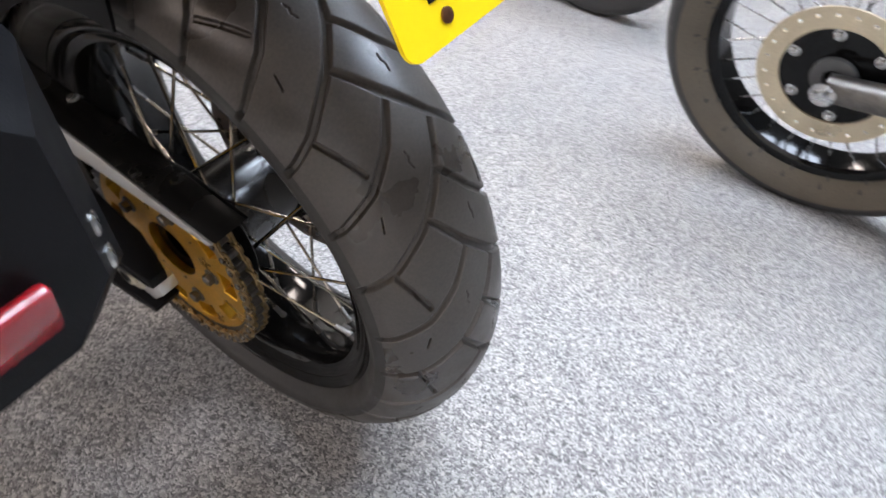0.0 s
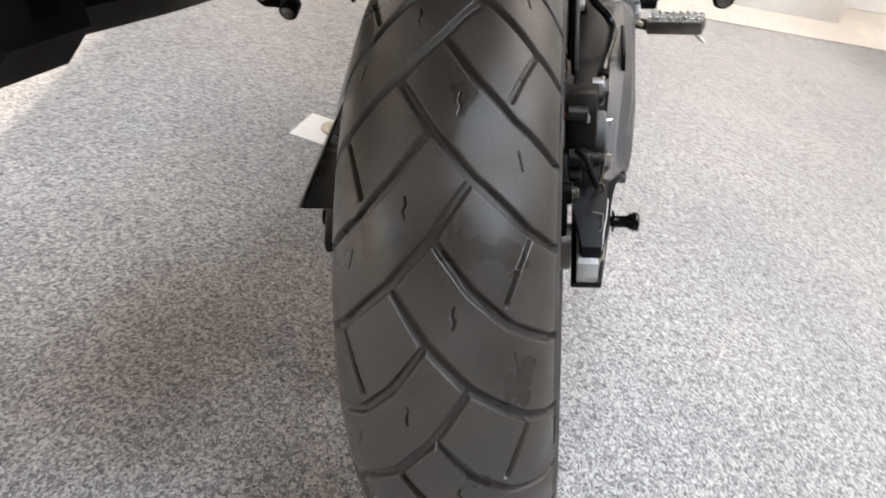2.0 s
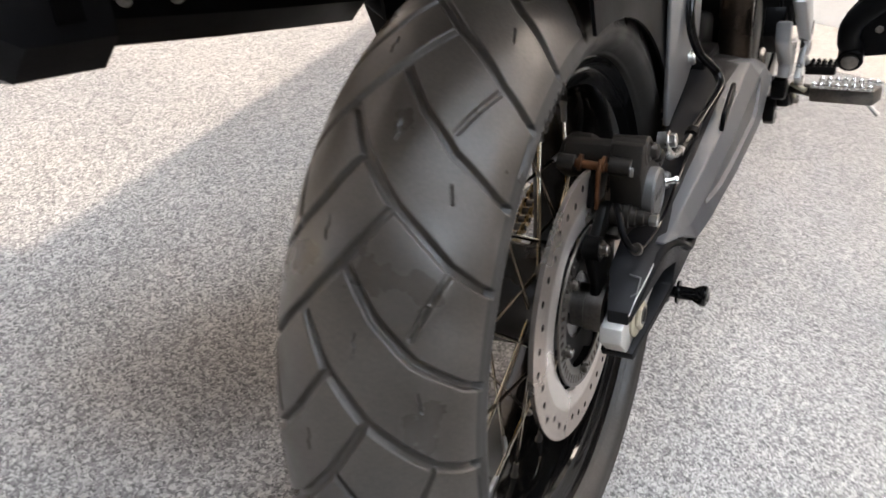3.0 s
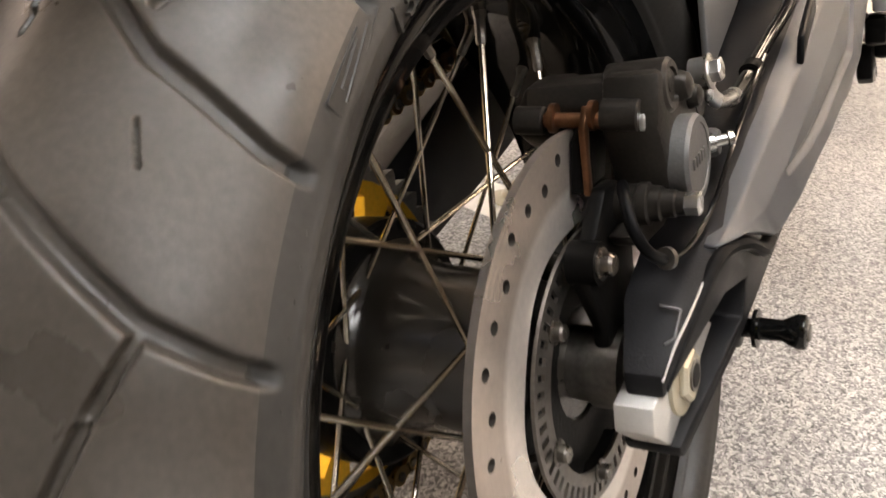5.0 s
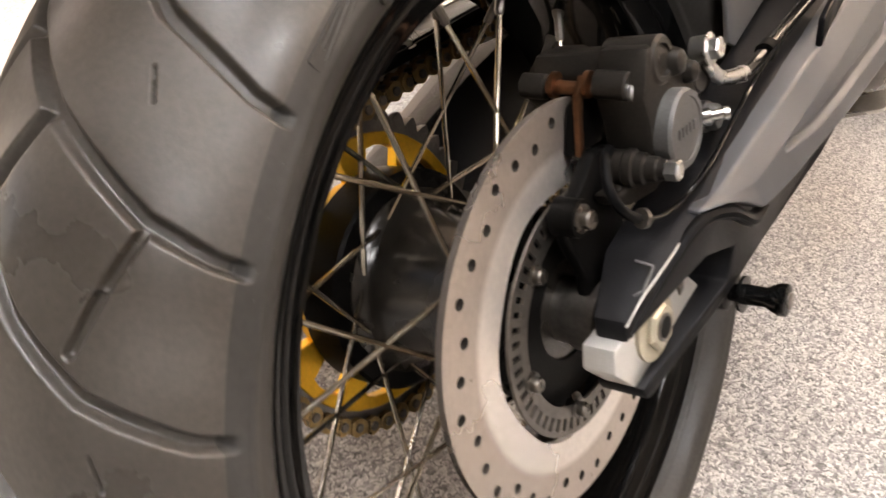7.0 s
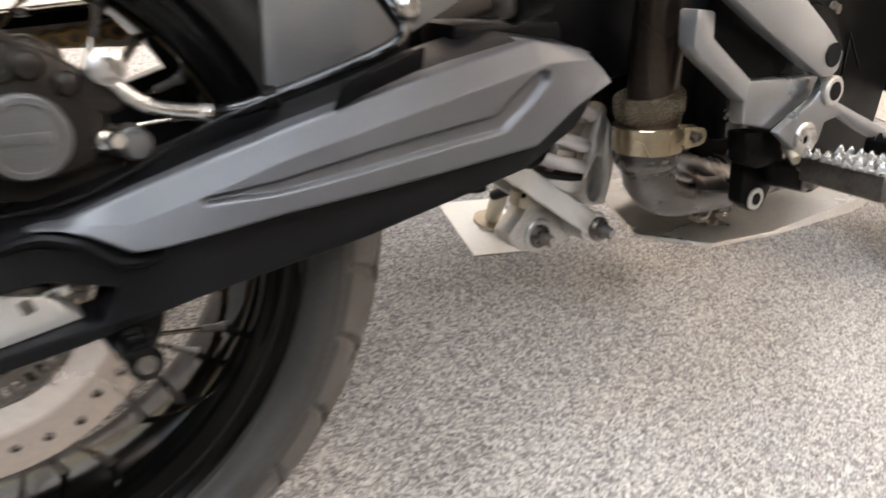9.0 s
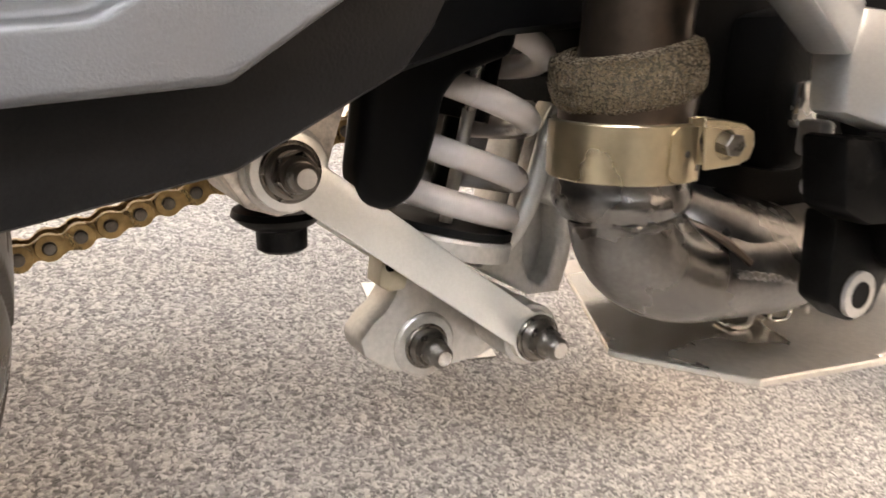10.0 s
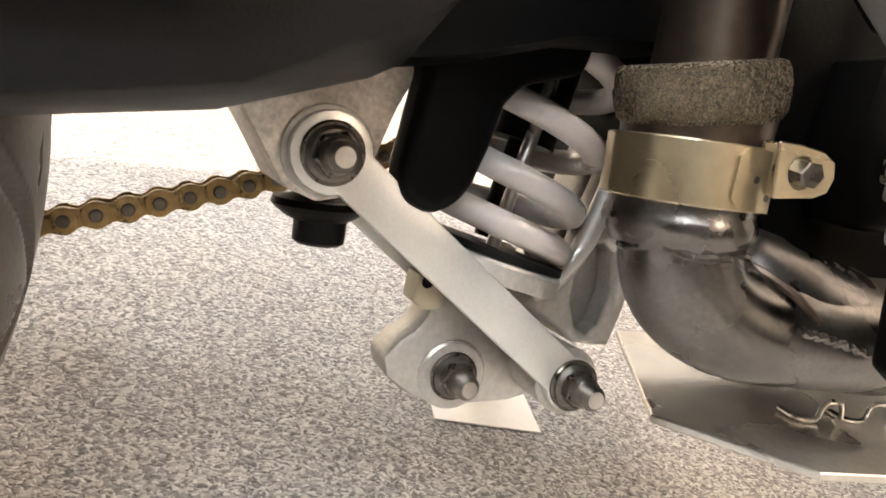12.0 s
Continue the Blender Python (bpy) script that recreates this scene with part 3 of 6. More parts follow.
# brake disc with its holes, the toothed speed ring and the bolts
holes = []
for k in range(36):
    a = 2 * math.pi * k / 36
    r = (0.1195, 0.1125, 0.1160)[k % 3]
    holes.append(circle(0.0034, 12, r * math.cos(a), r * math.sin(a)))
inner = []
for k in range(120):
    a = 2 * math.pi * k / 120
    r = 0.0820 + 0.0014 * math.cos(6 * a)
    inner.append((r * math.cos(a), r * math.sin(a)))
disc_shape = bevelled(sheet_with_holes(circle(0.130, 120), [inner, *holes], 0.0665, 0.0710), 0.0005, 1, 80)
disc_shape.normal_update()
for f in disc_shape.faces:
    # the drilled holes' shade is put into the colour of their walls
    if abs(f.normal.x) < 0.3 and 0.105 < math.hypot(*f.calc_center_median().yz) < 0.126:
        f.material_index = 1
disc = part("brake_disc", disc_shape, DISC_STEEL, wheel, "drilled steel brake disc")
disc.data.materials.append(HOLE_SHADE)
spider = []
for k in range(144):
    a = 2 * math.pi * k / 144
    r = 0.060 + 0.021 * max(0, math.cos(6 * a)) ** 1.5
    spider.append((r * math.cos(a), r * math.sin(a)))
part("disc_carrier", bevelled(sheet_with_holes(spider, [circle(0.032, 40)], 0.0612, 0.0655), 0.0008, 1, 60), CAST_BLACK, wheel)
slots = []
for k in range(54):
    a, w = 2 * math.pi * k / 54, math.pi / 54 * 0.95
    slots.append([(0.0670 * math.cos(a - w / 2), 0.0670 * math.sin(a - w / 2)), (0.0750 * math.cos(a - w / 2), 0.0750 * math.sin(a - w / 2)),
                  (0.0750 * math.cos(a + w / 2), 0.0750 * math.sin(a + w / 2)), (0.0670 * math.cos(a + w / 2), 0.0670 * math.sin(a + w / 2))])
part("speed_ring", sheet_with_holes(circle(0.0785, 108), [circle(0.0600, 72), *slots], 0.0725, 0.0745), DARK_STEEL, wheel, "slotted steel sensor ring")
disc_bolt = finish(bolt_shape(0.0048, 0.005, True, 0, stub=0.0))
for k in range(6):
    a = radians(132.8 + 60 * k)
    part("disc_bolt", disc_bolt, NUT_STEEL, wheel, at=facing((0.0748, 0.0625 * math.cos(a), 0.0625 * math.sin(a))))
part("axle_spacer", lathe([(0.060, 0.012), (0.060, 0.021), (0.076, 0.021), (0.077, 0.0235), (0.094, 0.0235), (0.094, 0.012)], 40, ring=True), DARK_STEEL, wheel)

# sprocket on the left
TEETH, LINE_X, LINK = 46, -0.100, 0.015875
PITCH_R = LINK / 2 / math.sin(math.pi / TEETH)
teeth = []
for k in range(TEETH * 4):
    a = 2 * math.pi * k / (TEETH * 4)
    teeth.append(((PITCH_R + (0.0045, 0.001, -0.0045, 0.001)[k % 4]) * math.cos(a), (PITCH_R + (0.0045, 0.001, -0.0045, 0.001)[k % 4]) * math.sin(a)))
part("sprocket_teeth", sheet_with_holes(teeth, [circle(0.101, 96)], LINE_X - 0.0035, LINE_X + 0.0035), DARK_STEEL, wheel)
windows = []
for k in range(10):
    a = 2 * math.pi * k / 10
    loop = []
    for b, r in ((-0.20, 0.076), (-0.10, 0.077), (0.10, 0.077), (0.20, 0.076), (0.17, 0.094), (0.08, 0.096), (-0.08, 0.096), (-0.17, 0.094)):
        loop.append((r * math.cos(a + b), r * math.sin(a + b)))
    windows.append(loop)
part("sprocket", bevelled(sheet_with_holes(circle(0.1052, 96), [circle(0.034, 48), *windows], LINE_X - 0.0052, LINE_X + 0.0046), 0.0008, 1, 60), GOLD, wheel, "gold anodised rear sprocket")
nut = finish(bolt_shape(0.0065, 0.007, True))
for k in range(5):
    a = 2 * math.pi * (k + 0.5) / 5
    part("sprocket_nut", nut, DARK_STEEL, wheel, at=facing((LINE_X - 0.0052, 0.062 * math.cos(a), 0.062 * math.sin(a)), (-1, 0, 0)))
part("sprocket_carrier", lathe([(-0.095, 0.02), (-0.095, 0.078), (-0.092, 0.0805), (-0.062, 0.0805), (-0.060, 0.078), (-0.060, 0.02)], 60, ring=True), CAST_BLACK, wheel)

# -- drive chain: lower run with a little sag, round the sprocket, upper run
def chain_path():
    pts = []
    for k in range(60):
        y = 0.60 - k / 59 * 0.57
        d = y - 0.030
        pts.append((y, -0.1123 + 0.23 * d + 0.18 * d * d))
    for k in range(1, 60):
        a = radians(-75 - 182 * k / 60)
        pts.append((PITCH_R * math.cos(a), PITCH_R * math.sin(a)))
    for k in range(40):
        y = -0.02 + 0.62 * k / 39
        pts.append((y, 0.1150 + 0.135 * (y + 0.02)))
    return [Vector((LINE_X, y, z)) for y, z in pts]


def walk_along(points, step):
    out, at, carry = [points[0]], points[0], 0.0
    k = 0
    while k < len(points) - 1:
        nxt = points[k + 1]
        d = (nxt - out[-1]).length
        if d >= step:
            seg = nxt - points[k]
            lo, hi = 0.0, 1.0
            for _ in range(30):
                m = (lo + hi) / 2
                if (points[k] + seg * m - out[-1]).length < step:
                    lo = m
                else:
                    hi = m
            out.append(points[k] + seg * hi)
        else:
            k += 1
    return out


def link_plates(x, thick):
    """Two figure-of-eight plates between pins at y 0 and y LINK."""
    bm = bmesh.new()
    waist = []
    for k in range(15):
        a = radians(-125 + 250 * k / 14)
        waist.append((LINK + 0.0074 * math.cos(a), 0.0074 * math.sin(a)))
    waist += [(LINK / 2, 0.0047)]
    waist += [(LINK - y, -z) for y, z in waist[:15]] + [(LINK / 2, -0.0047)]
    for s in (-1, 1):
        prism(waist, s * x, s * (x + thick), 0.0004, bm, 1)
    return bm


outer_link = link_plates(0.0080, 0.0021)
for y in (0, LINK):
    joined(outer_link, moved(lathe([(-0.0112, 0), (-0.0112, 0.0024), (0.0112, 0.0024), (0.0112, 0)], 12), Matrix.Translation((0, y, 0))))
inner_link = link_plates(0.0052, 0.0021)
roller = finish(lathe([(-0.0050, 0.0026), (-0.0050, 0.0050), (0.0050, 0.0050), (0.0050, 0.0026)], 16, ring=True))
pin_end = finish(lathe([(-0.0120, 0), (-0.0120, 0.0030), (-0.0114, 0.0036), (0.0114, 0.0036), (0.0120, 0.0030), (0.0120, 0)], 12))
outer_link, inner_link = finish(outer_link), finish(inner_link)
pins = walk_along(chain_path(), LINK)
chain_start = Matrix.Translation(pins[0])
chain = bike_part("drive_chain", lathe([(-0.012, 0), (-0.012, 0.0025), (0.012, 0.0025), (0.012, 0)], 12), DARK_STEEL, "oiled gold drive chain", chain_start)
back_to = chain_start.inverted()
for k, (p, q) in enumerate(zip(pins, pins[1:])):
    m = Matrix.Translation(p) @ Matrix.Rotation(math.atan2(q.z - p.z, q.y - p.y), 4, "X")
    part("chain_link", outer_link if k % 2 else inner_link, GOLD_PLATE, chain, at=back_to @ m)
    part("chain_pin", pin_end, NUT_STEEL, chain, at=back_to @ m)
    part("chain_roller", roller, DARK_STEEL, chain, at=back_to @ m)

# -- swingarm: two arms forked at the rear round the axle blocks
ARM_TOP = [(-0.036, 0.022), (0.000, 0.044), (0.050, 0.060), (0.100, 0.0745), (0.139, 0.0875), (0.190, 0.104), (0.246, 0.119), (0.307, 0.134), (0.360, 0.147), (0.424, 0.138)]
ARM = ARM_TOP + [(0.434, 0.112), (0.424, 0.066), (0.414, 0.0595), (0.367, 0.0405), (0.303, 0.027), (0.241, 0.0145), (0.13, -0.004), (0.065, -0.0200), (-0.022, -0.0370), (-0.026, -0.0275),
                 (0.076, -0.0080), (0.086, 0.012), (0.050, 0.0215), (-0.036, 0.0085)]


def arm_shape(s):
    """The arm flares outwards to the front and its top falls towards the outside."""
    bm = prism(ARM, 0.0945, 0.139)
    for v in bm.verts:
        if v.co.x > 0.12:
            v.co.x = float(np.interp(v.co.y, (-0.036, 0.0, 0.05, 0.12, 0.20, 0.43), (0.1235, 0.129, 0.1345, 0.1400, 0.1470, 0.1530)))
            if any(abs(v.co.y - y) < 1e-5 and abs(v.co.z - z) < 1e-5 for y, z in ARM_TOP[1:]):
                v.co.z -= 0.0085
            elif v.co.z < 0.07 and v.co.y > 0.1:
                # the lower outer edge rises towards the front
                v.co.z += float(np.interp(v.co.y, (0.1, 0.241, 0.303, 0.367, 0.414, 0.424), (0.0, 0.004, 0.006, 0.008, 0.0165, 0.024)))
        elif v.co.y < -0.03:
            v.co.x = 0.104
        v.co.x *= s
    bmesh.ops.triangulate(bm, faces=[f for f in bm.faces if len(f.verts) == 4])
    bmesh.ops.recalc_face_normals(bm, faces=bm.faces)
    return bevelled(bm, 0.0022, 2, 28)


LEFT_OUT = -0.031     # the left arm stands further out, past the chain
swingarm = bike_part("swingarm", arm_shape(1), ROUGH_BLACK, "textured black swingarm")
part("left_arm", arm_shape(-1), ROUGH_BLACK, swingarm, at=Matrix.Translation((LEFT_OUT, 0, 0)))
part("cross_tube", prism([(0.36, 0.080), (0.40, 0.060), (0.45, 0.072), (0.50, 0.090), (0.57, 0.10), (0.57, 0.16), (0.47, 0.18), (0.36, 0.15)], -0.125, 0.078, 0.010), SATIN_BLACK, swingarm)


def cover_mesh(side):
    """The moulded cover on an arm: an upper flank that leans in, a lower flank, a tapering groove."""
    ny, nv = 170, 64
    # outline along y: bottom, top; and how far out they stand
    low = [(0.045, 0.0515), (0.062, 0.0525), (0.077, 0.0465), (0.095, 0.0364), (0.112, 0.0374), (0.178, 0.0483), (0.265, 0.0586), (0.360, 0.0716), (0.391, 0.0945), (0.4235, 0.1115)]
    top = [(0.045, 0.0530), (0.063, 0.0560), (0.100, 0.0680), (0.139, 0.0810), (0.190, 0.0975), (0.246, 0.1125), (0.307, 0.1275), (0.3666, 0.1410), (0.411, 0.1335), (0.4235, 0.1190)]
    ys = np.linspace(0.045, 0.4235, ny)
    lo, hi = np.interp(ys, *np.array(low).T), np.interp(ys, *np.array(top).T)
    x_top = np.interp(ys, (0.02, 0.06, 0.12, 0.17, 0.21, 0.43), (0.133, 0.1350, 0.1410, 0.1475, 0.151, 0.157))[:, None]
    x_low = np.interp(ys, (0.045, 0.06, 0.10, 0.14, 0.22, 0.33, 0.43), (0.1345, 0.144, 0.155, 0.161, 0.168, 0.174, 0.177))[:, None]
    vs = np.linspace(0, 1, nv)
    Y = np.repeat(ys[:, None], nv, 1)
    Z = lo[:, None] + (hi - lo)[:, None] * vs[None]
    fold = np.interp(ys, (0.06, 0.18, 0.36), (0.45, 0.66, 0.76))[:, None]
    lean = 0.40 * np.clip(vs[None] / fold, 0, 1) + 0.60 * np.clip((vs[None] - fold) / (1 - fold), 0, 1)
    X = x_low + (x_top - x_low) * lean
    # groove: a long wedge that turns up at its front
    line = [(0.137, 0.0606), (0.178, 0.0642), (0.234, 0.0739), (0.2945, 0.0837), (0.331, 0.0893), (0.352, 0.1050), (0.3665, 0.1165)]
    wide = [0.0004, 0.0024, 0.0038, 0.0040, 0.0044, 0.0048, 0.0034]
    deep = np.zeros_like(X)
    for k in range(len(line) - 1):
        dist, t = seg_distance(Y, Z, line[k], line[k + 1])
        deep = np.maximum(deep, cut(dist, wide[k] + (wide[k + 1] - wide[k]) * t, 0.0022))
    X -= 0.0044 * deep
    # rounded borders
    rim = np.minimum(np.minimum((Z - lo[:, None]), (hi[:, None] - Z)), np.minimum(Y - 0.045, 0.4235 - Y))
    X -= 0.0016 * (1 - np.sqrt(np.clip(1 - (1 - np.clip(rim / 0.0020, 0, 1)) ** 2, 0, 1)))
    verts = np.stack([side * X, Y, Z], -1)
    border = verts.copy()
    border[..., 0] = side * 0.126
    # wrap the edge back to the arm
    ring = np.concatenate([verts, border[:, -1:, :]], 1)
    ring = np.concatenate([border[:, :1, :], ring], 1)
    first, last = ring[:1].copy(), ring[-1:].copy()
    first[..., 0], last[..., 0] = side * 0.126, side * 0.126
    ring = np.concatenate([first, ring, last], 0)
    return grid_mesh(ring, ny + 2, nv + 2)


part("arm_cover", cover_mesh(1), SILVER_PLASTIC, swingarm, "silver grey moulded plastic cover")
part("arm_cover", cover_mesh(-1), SILVER_PLASTIC, swingarm, "silver grey moulded plastic cover", Matrix.Translation((LEFT_OUT, 0, 0)))
part("cover_tab", prism([(0.218, 0.1040), (0.226, 0.1220), (0.262, 0.1340), (0.282, 0.1400), (0.280, 0.1260), (0.240, 0.1130)], 0.1485, 0.1535, 0.0012), SATIN_BLACK, swingarm)
part("arm_shoulder", prism([(0.33, 0.150), (0.34, 0.075), (0.42, 0.064), (0.44, 0.10), (0.43, 0.150)], 0.06, 0.11, 0.006), SATIN_BLACK, swingarm)
for s in (1, -1):
    lip = tube([(s * 0.122, -0.032, 0.012), (s * 0.1285, 0.010, 0.034), (s * 0.134, 0.045, 0.0470), (s * 0.1415, 0.068, 0.0440), (s * 0.1470, 0.088, 0.0310), (s * 0.1480, 0.110, 0.0310)], [0.0030, 0.0036, 0.0045, 0.0055, 0.0055, 0.0040], 10, flat=0.8)
    part("fork_lip", lip, SATIN_BLACK, swingarm, at=Matrix.Translation((0 if s > 0 else LEFT_OUT, 0, 0)))
# reflector bracket plate and rivet moulded on the arm's top
mark = [(-0.0075, -0.0105), (0.0045, -0.0105), (0.0085, -0.0060), (0.0085, 0.0105), (-0.0020, 0.0105)]
on_arm = Matrix.Translation((0.1160, -0.010, 0.0345)) @ Matrix.Rotation(radians(31), 4, "X") @ Matrix.Rotation(radians(18), 4, "Y")
for k in range(1, 4):
    part("cast_mark", moved(tube([(*mark[k], 0.0014), (*mark[k + 1], 0.0014)], 0.0008, 8, smooth=1), on_arm), CAP_GREY, swingarm)
part("cast_mark", turned_mesh(lathe([(-0.0006, 0.0019), (-0.0006, 0.0027), (0.0006, 0.0027), (0.0006, 0.0019)], 18, ring=True), (0.1130, -0.0270, 0.0245), (0.2, -0.5, 0.85)), ROUGH_BLACK, swingarm)
part("worn_edge", tube([(0.1234, -0.0355, 0.0190), (0.1255, -0.018, 0.0282), (0.1282, 0.001, 0.0352), (0.1326, 0.050, 0.0512)], 0.0007, 8), CAST_ALLOY, swingarm, "bare metal worn along the arm's edge")


def axle_block(s):
    """The pale alloy block in the fork, with the axle's nut and the tension bolt."""
    outline = [(-0.0445, 0.0085), (-0.0470, -0.0060), (-0.0260, -0.0270), (0.0680, -0.0090), (0.0500, 0.0080), (0.0180, 0.0165), (-0.0200, 0.0110)]
    block = bike_part("axle_block", prism(outline, s * 0.100, s * 0.1205, 0.0014), LINK_ALLOY, "pale alloy axle adjuster block")
    part("axle_nut", bolt_shape(0.0150, 0.0045, True, stub=0.0), SAND, block, at=facing((s * 0.1203, 0, 0), (s, 0, 0), 12))
    bore = turned([(0, 0.0062), (0.0075, 0.0062), (0.0085, 0.0070), (0.0085, 0.0085), (0, 0.0085)], (s * 0.1203, 0, 0), (s, 0, 0), 20)
    part("axle_end", bore, DARK_STEEL, block)
    # black plug: the hollow axle's shade as colour
    part("axle_bore_shade", turned([(0, 0), (0, 0.0064), (0.0088, 0.0064), (0.0088, 0)], (s * 0.1203, 0, 0), (s, 0, 0), 20), BLACK_AND_SHADE, block)
    bolt = tube([(s * 0.116, 0.045, 0.006), (s * 0.116, 0.095, 0.024)], 0.0036, 12)
    part("tension_bolt", bolt, DARK_STEEL, block)
    part("tension_nut", bolt_shape(0.0062, 0.006, False), STEEL, block, at=facing((s * 0.116, 0.056, 0.0100), (0, 1, 0.36)))
    part("tension_nut", bolt_shape(0.0070, 0.007, False), DARK_STEEL, block, at=facing((s * 0.116, 0.036, 0.0035), (0, 1, 0.36)))
    return block


def stand_bobbin(s):
    """The black bobbin for a paddock stand, on its lug under the arm."""
    y, z = 0.0905, -0.0240
    lug = prism([(0.070, -0.012), (0.115, 0.004), (0.110, -0.020), (0.104, -0.034), (0.088, -0.038), (0.078, -0.030)], s * 0.108, s * 0.132, 0.003)
    top = bike_part("stand_bobbin", turned([(0, 0), (0, 0.0060), (0.010, 0.0060), (0.010, 0.0118), (0.0125, 0.0122), (0.0130, 0.0070), (0.026, 0.0066), (0.030, 0.0088), (0.0345, 0.0108),
                                            (0.0390, 0.0104), (0.0400, 0.0080), (0.0400, 0)], (s * 0.129, y, z), (s, 0, 0), 32), RIM_BLACK, "black anodised stand bobbin")
    part("bobbin_lug", lug, SATIN_BLACK, top)
    part("bobbin_bolt", bolt_shape(0.0055, 0.0015, False, 0), DARK_STEEL, top, at=facing((s * 0.169, y, z), (s, 0, 0)))
    return top


for s in (1, -1):
    for made, back in ((axle_block(s), 0.010), (stand_bobbin(s), 0.0)):
        if s < 0:
            made.location.x += LEFT_OUT + 0.003
            made.location.y += back

# chain guard on the left: a flat plate with a folded edge
guard = bike_part("chain_guard", prism([(-0.138, 0.120), (-0.130, 0.119), (0.02, 0.141), (0.30, 0.168), (0.30, 0.175), (0.02, 0.147)], -0.1305, -0.095, 0.0015), GUARD_BLACK, "black plastic chain guard with a grey outer flank")
part("guard_flank", prism([(-0.138, 0.1215), (-0.130, 0.116), (0.02, 0.122), (0.30, 0.120), (0.30, 0.176), (0.02, 0.148)], -0.1335, -0.1308, 0.0008), GUARD_SILVER, guard)
part("guard_side", prism([(-0.138, 0.121), (-0.134, 0.112), (0.02, 0.136), (0.30, 0.160), (0.30, 0.172), (0.02, 0.145)], -0.0955, -0.0925, 0.0008), SATIN_BLACK, guard)
part("guard_bolt", bolt_shape(0.006, 0.005, True, 0), STEEL, guard, at=facing((-0.100, 0.08, 0.149), (0, -0.1, 1)))

# -- rear brake caliper on its bracket
CAP = Vector((0.126, 0.0535, 0.0997))
body = bmesh.new()
prism([(0.022, 0.126), (0.0316, 0.152), (0.048, 0.152), (0.067, 0.1445), (0.089, 0.1315), (0.096, 0.117), (0.097, 0.098), (0.088, 0.080), (0.066, 0.0745), (0.044, 0.0745), (0.030, 0.086), (0.028, 0.108)], 0.086, 0.1165, 0.004, body)
prism([(0.030, 0.136), (0.034, 0.149), (0.048, 0.150), (0.066, 0.1425), (0.078, 0.134), (0.070, 0.128), (0.035, 0.128)], 0.042, 0.090, 0.003, body)
prism([(0.030, 0.138), (0.045, 0.147), (0.068, 0.147), (0.086, 0.138), (0.084, 0.116), (0.042, 0.112), (0.028, 0.124)], 0.036, 0.061, 0.004, body)
caliper = bike_part("brake_caliper", body, CALIPER, "grey cast rear brake caliper")
part("piston_cap", turned([(-0.016, 0), (-0.016, 0.0235), (-0.002, 0.0232), (0, 0.0218), (0, 0.0185), (-0.0007, 0.0182), (-0.0007, 0)], CAP, (1, 0, 0), 48), CAP_GREY, caliper, "round cast cap")
# cast maker's mark as plain bars
for k in range(5):
    part("cast_mark", box(CAP.x - 0.0008, CAP.x + 0.0004, CAP.y - 0.012 + 0.0050 * k, CAP.y - 0.0092 + 0.0050 * k, CAP.z - 0.0030, CAP.z + 0.0030, 0.0003), CAP_GREY, caliper)
pin_y, pin_z = 0.024, 0.1345
part("pad_pin", turned([(0, 0), (0, 0.0042), (0.062, 0.0042), (0.062, 0)], (0.046, pin_y, pin_z), (1, 0.06, -0.1), 16), BRONZE, caliper, "copper coloured pad pin")
for x0, x1, r in ((0.040, 0.056, 0.0075), (0.088, 0.107, 0.0080)):
    part("pin_boss", turned([(0, 0), (0, r), (x1 - x0 - 0.001, r), (x1 - x0, r - 0.001), (x1 - x0, 0)], (x0, pin_y, pin_z), (1, 0.06, -0.1), 24), CALIPER, caliper)
for x0 in (0.0595, 0.0810):
    part("pad_spring", turned([(0, 0.0045), (0, 0.0078), (0.0030, 0.0078), (0.0030, 0.0045)], (x0, pin_y, pin_z), (1, 0.06, -0.1), 24), BRONZE, caliper)
part("brake_pad", prism([(0.006, 0.098), (0.014, 0.124), (0.030, 0.132), (0.052, 0.120), (0.040, 0.096)], 0.0722, 0.0785, 0.001), CAST_BLACK, caliper, "dark pad backing plate")
part("pad_tab", prism([(0.007, 0.097), (0.0125, 0.097), (0.0150, 0.116), (0.0190, 0.130), (0.026, 0.137), (0.020, 0.141), (0.0115, 0.131), (0.0095, 0.116)], 0.0788, 0.0822, 0.0008), BRONZE, caliper)
part("pin_screw", bolt_shape(0.0058, 0.003, False, 0), STEEL, caliper, at=facing((0.1065, 0.0275, 0.1285)))
# slide pin with its rubber boot and hex
part("slide_pin", turned([(0, 0), (0, 0.0105), (0.016, 0.0105), (0.017, 0.0115), (0.022, 0.0115), (0.023, 0.0095), (0.028, 0.0092), (0.029, 0.0076), (0.035, 0.0072), (0.036, 0.0062),
                          (0.040, 0.0060), (0.040, 0)], (0.0845, 0.0255, 0.0855), (1, 0.02, -0.01), 32), CALIPER, caliper)
part("slide_hex", bolt_shape(0.0062, 0.008, False), STEEL, caliper, at=facing((0.1240, 0.0262, 0.0853), (1, 0.02, -0.01)))
bracket = prism([(-0.026, 0.060), (-0.026, 0.080), (-0.010, 0.083), (0.010, 0.100), (0.030, 0.098), (0.042, 0.078), (0.034, 0.030), (0.022, -0.004), (0.000, -0.024), (-0.016, -0.012), (-0.012, 0.030)], 0.0800, 0.0900, 0.003)
part("caliper_bracket", bracket, CAST_BLACK, caliper)
part("bracket_bolt", bolt_shape(0.0058, 0.006, True, 0), NUT_STEEL, caliper, at=facing((0.0935, -0.0175, 0.0715)))
part("bracket_boss", turned([(0, 0), (0, 0.0115), (0.015, 0.0110), (0.015, 0)], (0.0785, -0.0175, 0.0715), (1, 0, 0), 24), CAST_BLACK, caliper)
